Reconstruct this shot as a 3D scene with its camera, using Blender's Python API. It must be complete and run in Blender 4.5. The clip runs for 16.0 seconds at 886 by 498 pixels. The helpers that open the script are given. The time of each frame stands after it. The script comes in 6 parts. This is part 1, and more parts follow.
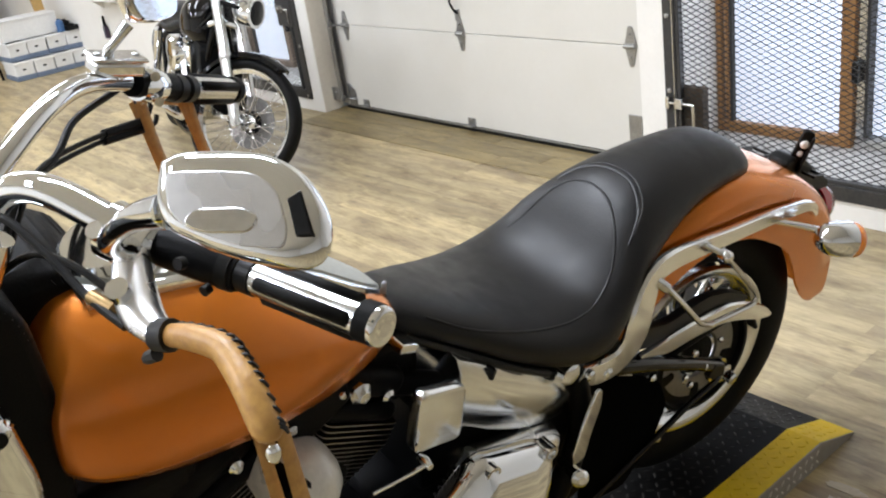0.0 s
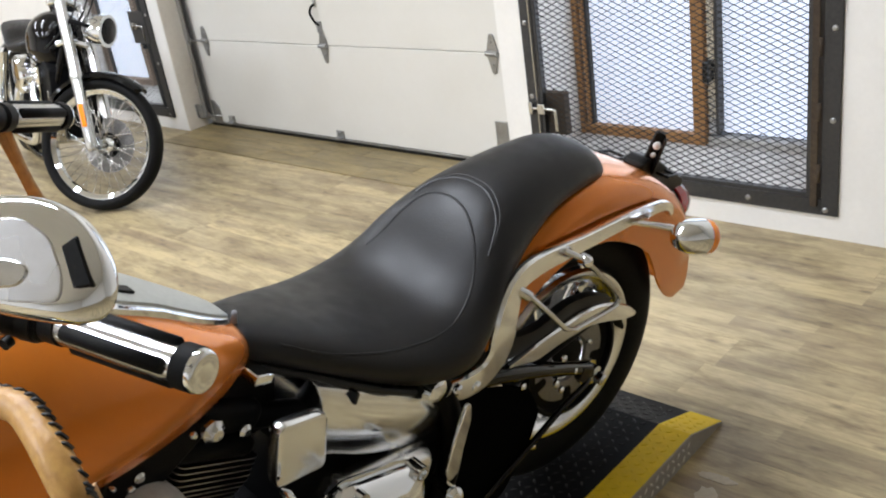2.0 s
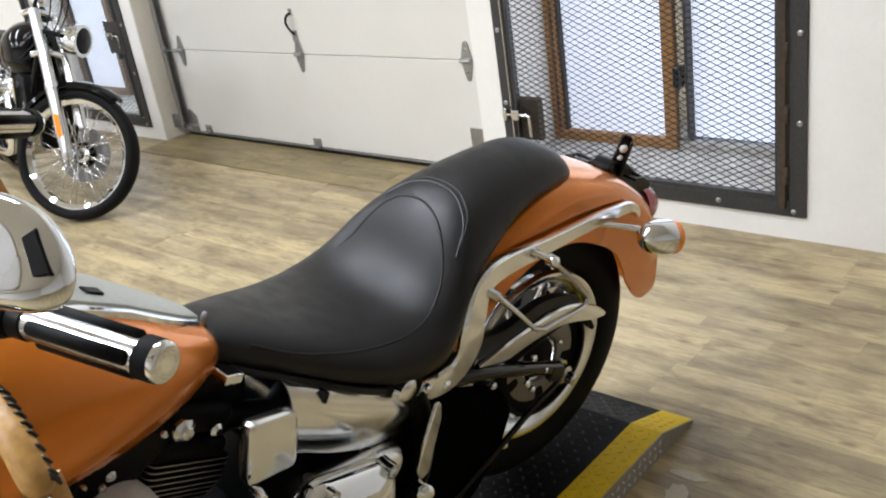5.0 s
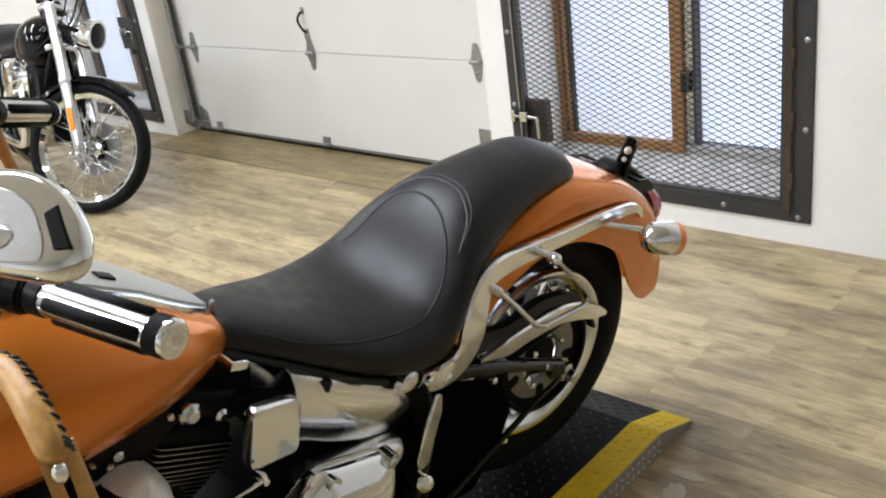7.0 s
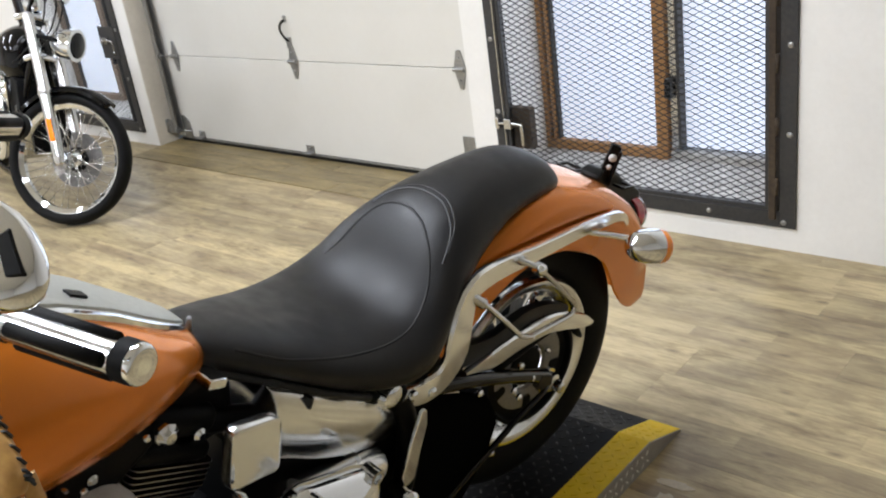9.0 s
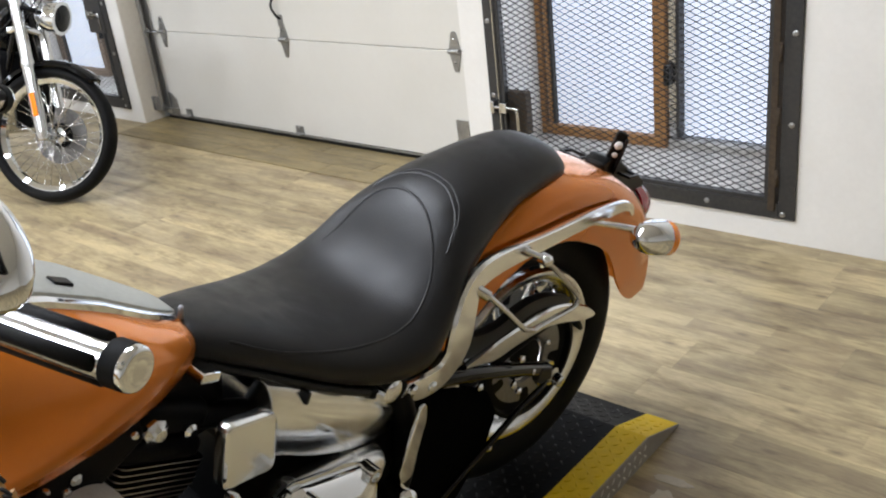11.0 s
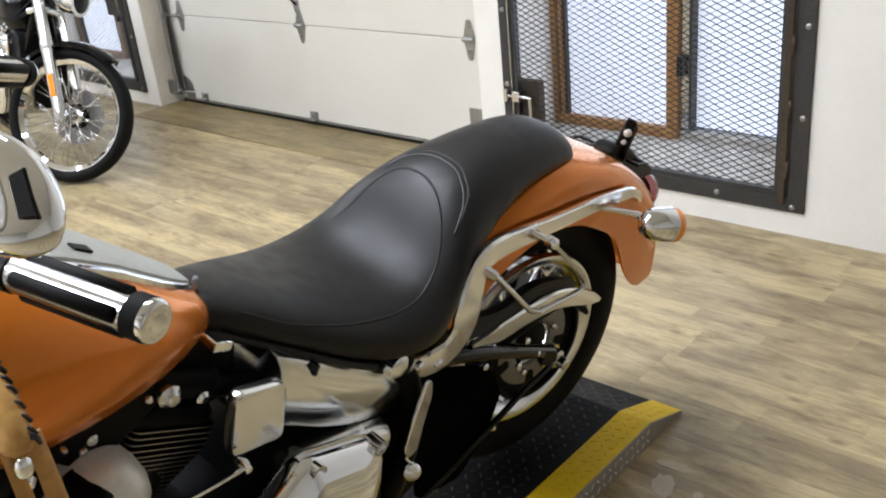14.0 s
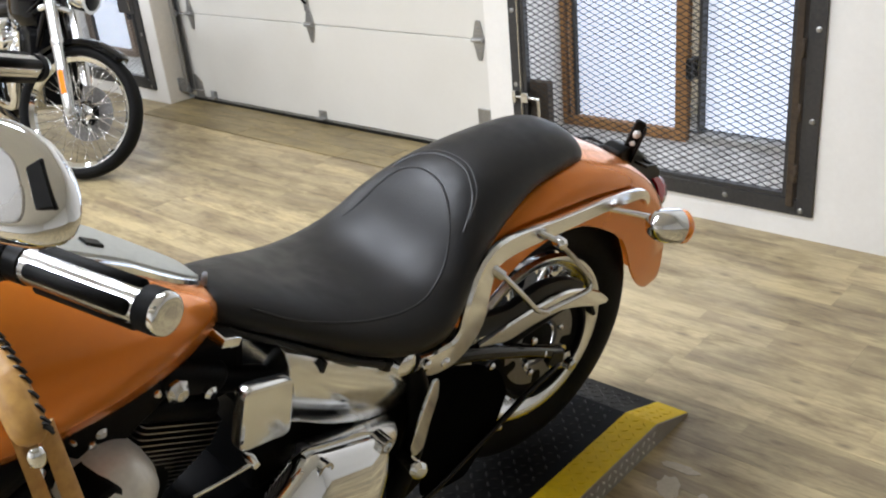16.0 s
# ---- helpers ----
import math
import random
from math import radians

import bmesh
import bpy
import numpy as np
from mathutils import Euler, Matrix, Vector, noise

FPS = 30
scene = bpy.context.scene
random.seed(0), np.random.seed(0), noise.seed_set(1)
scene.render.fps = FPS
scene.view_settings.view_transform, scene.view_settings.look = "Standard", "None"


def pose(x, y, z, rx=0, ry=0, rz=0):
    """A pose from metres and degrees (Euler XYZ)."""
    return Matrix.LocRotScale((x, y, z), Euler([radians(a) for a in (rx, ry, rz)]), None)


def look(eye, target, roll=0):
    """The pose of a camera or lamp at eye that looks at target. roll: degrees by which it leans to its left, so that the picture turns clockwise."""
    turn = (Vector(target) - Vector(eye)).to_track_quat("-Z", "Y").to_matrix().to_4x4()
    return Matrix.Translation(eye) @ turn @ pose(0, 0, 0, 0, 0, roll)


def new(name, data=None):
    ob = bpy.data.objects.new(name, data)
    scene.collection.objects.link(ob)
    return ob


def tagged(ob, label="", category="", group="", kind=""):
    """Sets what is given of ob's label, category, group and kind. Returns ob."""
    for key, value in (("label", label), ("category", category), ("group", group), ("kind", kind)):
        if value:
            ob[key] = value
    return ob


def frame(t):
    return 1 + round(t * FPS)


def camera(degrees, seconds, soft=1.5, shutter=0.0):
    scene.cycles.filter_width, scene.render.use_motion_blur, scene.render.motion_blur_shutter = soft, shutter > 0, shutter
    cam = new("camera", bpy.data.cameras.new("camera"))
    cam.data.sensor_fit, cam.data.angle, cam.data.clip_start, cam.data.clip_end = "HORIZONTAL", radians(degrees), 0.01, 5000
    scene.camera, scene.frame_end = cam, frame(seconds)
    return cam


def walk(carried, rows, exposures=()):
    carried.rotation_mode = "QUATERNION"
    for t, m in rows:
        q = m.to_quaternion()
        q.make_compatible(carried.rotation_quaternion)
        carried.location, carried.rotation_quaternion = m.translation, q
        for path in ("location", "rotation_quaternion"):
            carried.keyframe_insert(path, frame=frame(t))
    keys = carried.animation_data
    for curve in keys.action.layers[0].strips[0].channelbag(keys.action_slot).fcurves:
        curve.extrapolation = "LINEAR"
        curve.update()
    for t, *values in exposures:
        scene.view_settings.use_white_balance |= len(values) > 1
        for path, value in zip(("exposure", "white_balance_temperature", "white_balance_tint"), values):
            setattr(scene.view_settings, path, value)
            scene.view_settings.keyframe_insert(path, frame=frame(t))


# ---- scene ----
cam = camera(51.3, 16.0, soft=2.1)
PATH = [
    (0, (5.012, -2.977, 1.412), (3.537, -1.878, 0.628), -8.7),
    (0.5, (5.007, -2.952, 1.404), (3.617, -1.751, 0.614), -8.3),
    (1, (5.007, -2.937, 1.401), (3.66, -1.697, 0.596), -8.7),
    (1.5, (5.008, -2.925, 1.402), (3.688, -1.652, 0.604), -9.1),
    (2, (5.011, -2.924, 1.404), (3.706, -1.638, 0.603), -8.9),
    (2.5, (5.019, -2.926, 1.404), (3.72, -1.627, 0.613), -9.1),
    (3, (5.03, -2.927, 1.405), (3.745, -1.609, 0.623), -9.5),
    (3.5, (5.035, -2.93, 1.406), (3.748, -1.612, 0.627), -9.4),
    (4, (5.037, -2.929, 1.405), (3.755, -1.61, 0.621), -9.4),
    (6.5, (5.063, -2.946, 1.401), (3.778, -1.637, 0.605), -8.3),
    (7, (5.071, -2.951, 1.404), (3.78, -1.642, 0.619), -8.1),
    (7.5, (5.086, -2.953, 1.407), (3.8, -1.63, 0.634), -8.4),
    (8, (5.085, -2.948, 1.406), (3.802, -1.616, 0.645), -8.8),
    (10.5, (4.997, -2.903, 1.389), (3.754, -1.561, 0.579), -7.1),
    (11, (4.992, -2.901, 1.386), (3.752, -1.558, 0.573), -6.9),
    (11.5, (4.992, -2.904, 1.385), (3.751, -1.565, 0.567), -6.6),
    (12, (5.0, -2.909, 1.385), (3.755, -1.572, 0.573), -6.4),
    (12.5, (5.006, -2.914, 1.384), (3.756, -1.583, 0.567), -6.5),
    (13, (5.015, -2.92, 1.385), (3.753, -1.597, 0.573), -6.7),
    (13.5, (5.02, -2.924, 1.386), (3.759, -1.6, 0.576), -6.5),
    (14, (5.018, -2.924, 1.383), (3.763, -1.605, 0.554), -6.1),
    (14.5, (5.016, -2.923, 1.384), (3.756, -1.606, 0.561), -6.1),
    (15, (5.017, -2.928, 1.383), (3.756, -1.612, 0.56), -5.8),
    (15.5, (5.018, -2.929, 1.382), (3.756, -1.614, 0.559), -5.7),
    (16, (5.019, -2.929, 1.382), (3.753, -1.619, 0.556), -5.7),
]
walk(cam, [(t, look(eye, target, roll)) for t, eye, target, roll in PATH],
     [(0, 0.04), (3, -0.06), (4, -0.06), (7, 0.0), (10.5, -0.12), (11.5, -0.12), (13.5, -0.04), (16, -0.02)])

# ---- world and light ----
world = bpy.data.worlds.new("daylight")
scene.world = world
world.use_nodes = True
_bg = world.node_tree.nodes["Background"]
_sky = world.node_tree.nodes.new("ShaderNodeTexSky")
_sky.sky_type = 'NISHITA'
_sky.sun_disc = False
_sky.sun_elevation = radians(35)
_sky.sun_rotation = radians(200)
world.node_tree.links.new(_sky.outputs[0], _bg.inputs[0])
_bg.inputs[1].default_value = 0.10

TUBES = [(x, y) for x in (-4.0, -1.5, 1.0, 3.45) for y in (-2.2, -4.9)]
CEILING_Z = 3.1


def area_lamp(name, m, sx, sy, watts, colour):
    d = bpy.data.lights.new(name, 'AREA')
    d.shape, d.size, d.size_y, d.energy, d.color = 'RECTANGLE', sx, sy, watts, colour
    ob = new(name, d)
    ob.matrix_world = m
    return ob


for _x, _y in TUBES:
    area_lamp("tube_light", pose(_x, _y, CEILING_Z - 0.13), 0.28, 1.6, (74 if _x > 3 else 48) if _y > -3 else 78, (0.83, 0.885, 1.0))
area_lamp("window_light", pose(3.33, 0.268, 1.0, 90, 0, 0) @ pose(0, 0, 0, 180), 0.94, 1.5, 6, (0.82, 0.9, 1.0))
area_lamp("window_light", pose(-0.75, 0.268, 1.0, 90, 0, 0) @ pose(0, 0, 0, 180), 0.94, 1.5, 9, (0.82, 0.9, 1.0))


# ---- materials ----
def mat(name, colour, rough=0.5, metal=0.0, grain=0.0, scale=40.0, stain=0.0, bump=0.0, coat=0.0, tint=None, spec=0.5, stretch=(1, 1, 1), rough_var=0.0, emit=None, sheen=0.0):
    """A surface with variation at two scales: fine grain and broad stains, in object space."""
    m = bpy.data.materials.new(name)
    m.use_nodes = True
    nt = m.node_tree
    b = nt.nodes["Principled BSDF"]
    b.inputs["Base Color"].default_value = (*colour, 1)
    b.inputs["Roughness"].default_value = rough
    b.inputs["Metallic"].default_value = metal
    b.inputs["Specular IOR Level"].default_value = spec
    b.inputs["Coat Weight"].default_value = coat
    b.inputs["Coat Roughness"].default_value = 0.06
    b.inputs["Sheen Weight"].default_value = sheen
    b.inputs["Sheen Roughness"].default_value = 0.45
    if emit:
        b.inputs["Emission Color"].default_value = (*emit[:3], 1)
        b.inputs["Emission Strength"].default_value = emit[3]
    if not (grain or stain or bump or rough_var):
        return m
    tc = nt.nodes.new("ShaderNodeTexCoord")
    mp = nt.nodes.new("ShaderNodeMapping")
    mp.inputs["Scale"].default_value = stretch
    nt.links.new(tc.outputs["Object"], mp.inputs[0])
    fine = nt.nodes.new("ShaderNodeTexNoise")
    fine.inputs["Scale"].default_value, fine.inputs["Detail"].default_value = scale, 6
    broad = nt.nodes.new("ShaderNodeTexNoise")
    broad.inputs["Scale"].default_value, broad.inputs["Detail"].default_value = scale / 12, 3
    for n in (fine, broad):
        nt.links.new(mp.outputs[0], n.inputs["Vector"])
    if grain or stain:
        dark = tint or tuple(c * 0.5 for c in colour)
        last = None
        for n, amount in ((fine, grain), (broad, stain)):
            r = nt.nodes.new("ShaderNodeMapRange")
            r.inputs[1].default_value, r.inputs[2].default_value = 0.35, 0.7
            r.inputs[3].default_value, r.inputs[4].default_value = 0, amount
            nt.links.new(n.outputs[0], r.inputs[0])
            mix = nt.nodes.new("ShaderNodeMixRGB")
            nt.links.new(r.outputs[0], mix.inputs[0])
            if last:
                nt.links.new(last.outputs[0], mix.inputs[1])
            else:
                mix.inputs[1].default_value = (*colour, 1)
            mix.inputs[2].default_value = (*dark, 1)
            last = mix
        nt.links.new(last.outputs[0], b.inputs["Base Color"])
    if rough_var:
        r = nt.nodes.new("ShaderNodeMapRange")
        r.inputs[1].default_value, r.inputs[2].default_value = 0.3, 0.7
        r.inputs[3].default_value, r.inputs[4].default_value = max(rough - rough_var, 0.01), rough + rough_var
        nt.links.new(broad.outputs[0], r.inputs[0])
        nt.links.new(r.outputs[0], b.inputs["Roughness"])
    if bump:
        bp = nt.nodes.new("ShaderNodeBump")
        bp.inputs["Strength"].default_value, bp.inputs["Distance"].default_value = bump, 0.002
        nt.links.new(fine.outputs[0], bp.inputs["Height"])
        nt.links.new(bp.outputs[0], b.inputs["Normal"])
    return m


CHROME = mat("chrome", (0.83, 0.86, 0.90), 0.045, 1.0, rough_var=0.03, scale=90)
# chrome whose white reflection is put into a pale base colour
WHITENED_CHROME = mat("whitened_chrome", (0.80, 0.80, 0.79), 0.3, 0.25, grain=0.2, scale=150, stain=0.2, rough_var=0.06)
BRUSHED = mat("polished_alloy", (0.66, 0.67, 0.68), 0.2, 1.0, grain=0.25, scale=160, rough_var=0.08, bump=0.05)
POLISHED = mat("polished_bright_metal", (0.87, 0.90, 0.94), 0.17, 1.0, grain=0.15, scale=140, rough_var=0.06)
STEEL = mat("dull_zinc_steel", (0.42, 0.42, 0.41), 0.42, 0.9, grain=0.5, scale=120, stain=0.4, bump=0.15)
ORANGE = mat("orange_metallic_paint", (0.70, 0.205, 0.018), 0.25, 0.56, grain=0.2, scale=900, stain=0.12, coat=0.5, tint=(0.56, 0.14, 0.005))
ORANGE.node_tree.nodes["Principled BSDF"].inputs["Specular Tint"].default_value = (1.0, 0.80, 0.60, 1)
GREYSTRAP = mat("grey_webbing", (0.34, 0.34, 0.37), 0.55, grain=0.4, scale=500, bump=0.3, stain=0.3)
SEATVINYL = mat("black_seat_vinyl", (0.0032, 0.0032, 0.0036), 0.43, 0.0, grain=0.5, scale=420, stain=0.3, bump=0.22, tint=(0.0065, 0.0065, 0.0072), rough_var=0.06, spec=0.35, sheen=0.0)
RUBBER = mat("tyre_rubber", (0.005, 0.005, 0.005), 0.6, grain=0.5, scale=120, stain=0.4, bump=0.2, tint=(0.010, 0.0098, 0.0095), spec=0.1)
BLACKMETAL = mat("black_wrinkle_enamel", (0.004, 0.004, 0.0045), 0.45, grain=0.3, scale=300, bump=0.2, tint=(0.005, 0.005, 0.005), stain=0.2, spec=0.08)
BLACKGLOSS = mat("black_gloss_enamel", (0.003, 0.003, 0.0035), 0.06, grain=0.2, scale=300, tint=(0.005, 0.005, 0.005), spec=0.25)
BLACKPLASTIC = mat("black_plastic", (0.006, 0.006, 0.006), 0.4, grain=0.3, scale=200, bump=0.1, tint=(0.012, 0.012, 0.012), spec=0.15)
DARKALLOY = mat("dark_alloy", (0.30, 0.30, 0.30), 0.42, 0.9, grain=0.3, scale=120)
BACKPANEL = mat("satin_grey_metal", (0.62, 0.63, 0.65), 0.24, 1.0, grain=0.15, scale=120, rough_var=0.06)
SATIN = mat("satin_chrome", (0.90, 0.91, 0.93), 0.26, 1.0, grain=0.1, scale=120, rough_var=0.06)
CONSOLEMETAL = mat("satin_grey_metal", (0.52, 0.54, 0.52), 0.42, 0.75, grain=0.2, scale=160, stain=0.2)
FINEDGE = mat("machined_fin_edge", (0.24, 0.235, 0.23), 0.35, 0.9, grain=0.5, scale=200)
LEATHER = mat("tan_leather", (0.58, 0.33, 0.095), 0.42, grain=0.5, scale=140, stain=0.45, bump=0.35, tint=(0.30, 0.13, 0.04))
LACE = mat("black_lace", (0.012, 0.011, 0.010), 0.6, grain=0.3, scale=200)
REDLENS = mat("red_lens", (0.40, 0.006, 0.014), 0.2, coat=0.15, grain=0.15, scale=200)
AMBER = mat("amber_lens", (0.95, 0.27, 0.012), 0.2, coat=0.2, grain=0.15, scale=200, tint=(0.6, 0.09, 0.01))
WHITEPAINT = mat("white_wall_paint", (0.80, 0.785, 0.75), 0.6, grain=0.12, scale=60, stain=0.16, bump=0.12, tint=(0.62, 0.6, 0.56))
REVEALPAINT = mat("scuffed_cream_paint", (0.72, 0.665, 0.57), 0.6, grain=0.2, scale=40, stain=0.3, bump=0.15, tint=(0.5, 0.45, 0.38))
DOORPAINT = mat("white_door_enamel", (0.67, 0.655, 0.61), 0.42, grain=0.10, scale=36, stain=0.30, bump=0.06, tint=(0.58, 0.56, 0.50))
CEILPAINT = mat("white_ceiling_paint", (0.80, 0.79, 0.76), 0.7, grain=0.1, scale=40, stain=0.1)
IRON = mat("painted_grille_steel", (0.028, 0.029, 0.031), 0.5, 0.3, grain=0.5, scale=80, stain=0.4, bump=0.25, tint=(0.06, 0.056, 0.052))
MESHIRON = mat("expanded_steel_strand", (0.020, 0.020, 0.021), 0.5, 0.3, grain=0.5, scale=80, tint=(0.045, 0.040, 0.036))
RUST = mat("rusted_steel", (0.075, 0.052, 0.030), 0.75, 0.2, grain=0.7, scale=70, stain=0.6, bump=0.4, tint=(0.030, 0.020, 0.013))
WINWOOD = mat("stained_window_wood", (0.46, 0.225, 0.065), 0.5, grain=0.6, scale=30, stain=0.5, bump=0.2, tint=(0.22, 0.10, 0.035), stretch=(6, 6, 0.6))
# the window wood again, greyed to paint in the haze over the left window
HAZEWOOD = mat("hazed_window_wood", (0.36, 0.27, 0.20), 0.6, grain=0.6, scale=30, stain=0.5, bump=0.2, tint=(0.20, 0.15, 0.11), stretch=(6, 6, 0.6))
SILL = mat("grey_dusty_sill", (0.70, 0.69, 0.66), 0.8, grain=0.6, scale=35, stain=0.6, bump=0.2, tint=(0.18, 0.165, 0.15))
YELLOW = mat("yellow_ramp_paint", (0.86, 0.60, 0.012), 0.5, grain=0.3, scale=60, stain=0.3, bump=0.2, tint=(0.55, 0.35, 0.015), spec=0.15)
BRIGHTTREAD = mat("bright_tread_steel", (0.80, 0.79, 0.77), 0.32, 1.0, grain=0.3, scale=80)
# unreflecting black that paints the deep shade beside the rear wheel
SHADEBLACK = mat("painted_shade_black", (0.003, 0.003, 0.003), 0.9, grain=0.3, scale=100, tint=(0.005, 0.005, 0.005), spec=0.0)
PLATE = mat("bare_diamond_plate", (0.36, 0.35, 0.33), 0.45, 0.5, grain=0.6, scale=60, stain=0.5, tint=(0.30, 0.28, 0.25))
BLACKPLATE = mat("black_ramp_paint", (0.008, 0.008, 0.0083), 0.5, grain=0.5, scale=60, stain=0.6, bump=0.2, tint=(0.009, 0.009, 0.009), rough_var=0.12, spec=0.06)
TREAD = mat("worn_black_tread", (0.007, 0.007, 0.007), 0.34, 0.3, grain=0.6, scale=60, stain=0.6, tint=(0.028, 0.028, 0.028), spec=0.3)
GLOW = mat("bright_daylight", (0.7, 0.78, 0.9), 0.6, emit=(0.76, 0.83, 1.0, 0.78), grain=0.05, scale=3)
TUBE = mat("lit_diffuser", (0.9, 0.9, 0.88), 0.5, emit=(0.93, 0.96, 1.0, 5.0))
MIRRORGLASS = mat("mirror_glass", (0.55, 0.62, 0.72), 0.05, 1.0, grain=0.05, scale=60)
SPOKE = mat("spoke_steel", (0.78, 0.77, 0.75), 0.12, 1.0)
LENSGLASS = mat("clear_lamp_glass", (0.008, 0.009, 0.010), 0.06, 0.0, grain=0.1, scale=90, spec=0.22)
WHITEPLASTIC = mat("white_plastic", (0.78, 0.78, 0.77), 0.4, grain=0.15, scale=60, stain=0.15)
BLUEPLASTIC = mat("blue_plastic", (0.05, 0.13, 0.30), 0.4, grain=0.2, scale=60)


def wood_floor(name, light, dark, grey):
    """Printed vinyl plank: streaks along x, knots, each plank its own tone."""
    m = bpy.data.materials.new(name)
    m.use_nodes = True
    nt = m.node_tree
    b = nt.nodes["Principled BSDF"]
    b.inputs["Roughness"].default_value = 0.42
    geo = nt.nodes.new("ShaderNodeNewGeometry")
    info = nt.nodes.new("ShaderNodeObjectInfo")
    off = nt.nodes.new("ShaderNodeVectorMath")
    off.operation = 'MULTIPLY_ADD'
    off.inputs[1].default_value = (37, 19, 11)
    nt.links.new(info.outputs["Random"], off.inputs[0])
    nt.links.new(geo.outputs["Position"], off.inputs[2])

    def noise_at(scale, stretch, detail):
        mp = nt.nodes.new("ShaderNodeMapping")
        mp.inputs["Scale"].default_value = stretch
        nt.links.new(off.outputs[0], mp.inputs[0])
        n = nt.nodes.new("ShaderNodeTexNoise")
        n.inputs["Scale"].default_value, n.inputs["Detail"].default_value, n.inputs["Roughness"].default_value = scale, detail, 0.70
        nt.links.new(mp.outputs[0], n.inputs["Vector"])
        return n

    def ramp(src, lo, hi, a, c):
        r = nt.nodes.new("ShaderNodeMapRange")
        for k, v in zip((1, 2, 3, 4), (lo, hi, a, c)):
            r.inputs[k].default_value = v
        nt.links.new(src, r.inputs[0])
        return r.outputs[0]

    def mixed(fac, one, two):
        x = nt.nodes.new("ShaderNodeMixRGB")
        nt.links.new(fac, x.inputs[0])
        for k, v in ((1, one), (2, two)):
            if isinstance(v, tuple):
                x.inputs[k].default_value = (*v, 1)
            else:
                nt.links.new(v, x.inputs[k])
        return x.outputs[0]

    streak = noise_at(3.4, (0.75, 3.8, 1), 5)
    grain = noise_at(22.0, (0.6, 6.0, 1), 4)
    patch = noise_at(2.4, (1.3, 4.6, 1), 5)
    wear = noise_at(5.0, (0.7, 3.0, 1), 4)
    mottle = noise_at(9.0, (0.8, 1.8, 1), 6)
    strip = nt.nodes.new("ShaderNodeTexBrick")
    strip.offset, strip.offset_frequency = 0.37, 2
    for key, value in (("Scale", 1.0), ("Mortar Size", 0.0), ("Brick Width", 0.62), ("Row Height", 0.0545), ("Bias", 0.0)):
        strip.inputs[key].default_value = value
    strip.inputs["Color1"].default_value, strip.inputs["Color2"].default_value = (0, 0, 0, 1), (1, 1, 1, 1)
    nt.links.new(off.outputs[0], strip.inputs["Vector"])
    c = mixed(ramp(streak.outputs[0], 0.40, 0.64, 0, 0.85), light, grey)
    c = mixed(ramp(patch.outputs[0], 0.52, 0.70, 0, 0.60), c, dark)
    c = mixed(ramp(grain.outputs[0], 0.46, 0.70, 0, 0.42), c, dark)
    c = mixed(ramp(mottle.outputs[0], 0.50, 0.74, 0, 0.50), c, dark)
    c = mixed(ramp(wear.outputs[0], 0.54, 0.68, 0, 0.40), c, tuple(min(1.0, v * 1.10 + 0.03) for v in light))
    c = mixed(ramp(strip.outputs["Color"], 0.62, 1.0, 0, 0.42), c, grey)
    c = mixed(ramp(strip.outputs["Color"], 0.0, 0.30, 0.40, 0), c, light)
    tone = nt.nodes.new("ShaderNodeHueSaturation")
    nt.links.new(ramp(info.outputs["Random"], 0, 1, 0.80, 1.14), tone.inputs["Value"])
    nt.links.new(c, tone.inputs["Color"])
    knot = nt.nodes.new("ShaderNodeTexVoronoi")
    km = nt.nodes.new("ShaderNodeMapping")
    km.inputs["Scale"].default_value = (2.6, 6.4, 1)
    nt.links.new(off.outputs[0], km.inputs[0])
    nt.links.new(km.outputs[0], knot.inputs["Vector"])
    knot.inputs["Scale"].default_value = 1.0
    knot.voronoi_dimensions = '2D'
    c = mixed(ramp(knot.outputs["Distance"], 0.015, 0.075, 0.62, 0.0), tone.outputs[0], (0.13, 0.095, 0.06))
    nt.links.new(c, b.inputs["Base Color"])
    nt.links.new(ramp(patch.outputs[0], 0.3, 0.7, 0.36, 0.50), b.inputs["Roughness"])
    bp = nt.nodes.new("ShaderNodeBump")
    bp.inputs["Strength"].default_value, bp.inputs["Distance"].default_value = 0.12, 0.001
    nt.links.new(grain.outputs[0], bp.inputs["Height"])
    nt.links.new(bp.outputs[0], b.inputs["Normal"])
    return m


FLOORWOOD = wood_floor("pale_vinyl_plank", (0.535, 0.432, 0.238), (0.118, 0.079, 0.041), (0.235, 0.176, 0.108))
DARKWOOD = wood_floor("worn_threshold_board", (0.31, 0.235, 0.105), (0.075, 0.053, 0.023), (0.165, 0.125, 0.058))


# ---- mesh helpers ----
def part(name, bm, material, parent=None, label="", smooth=True):
    me = bpy.data.meshes.new(name)
    if smooth:
        for f in bm.faces:
            f.smooth = len(f.verts) <= 4 and f.material_index == 0
        lim = radians(38)
        for e in bm.edges:
            if len(e.link_faces) == 2 and e.calc_face_angle(0) > lim:
                e.smooth = False
    for f in bm.faces:
        f.material_index = 0
    bm.to_mesh(me)
    bm.free()
    me.materials.append(material)
    ob = new(name, me)
    if parent is not None:
        ob.parent = parent
    if label:
        ob["label"] = label
    return ob


def thing(name, m, label, category, group="", kind=""):
    ob = new(name)
    ob.matrix_world = m
    return tagged(ob, label, category, group, kind)


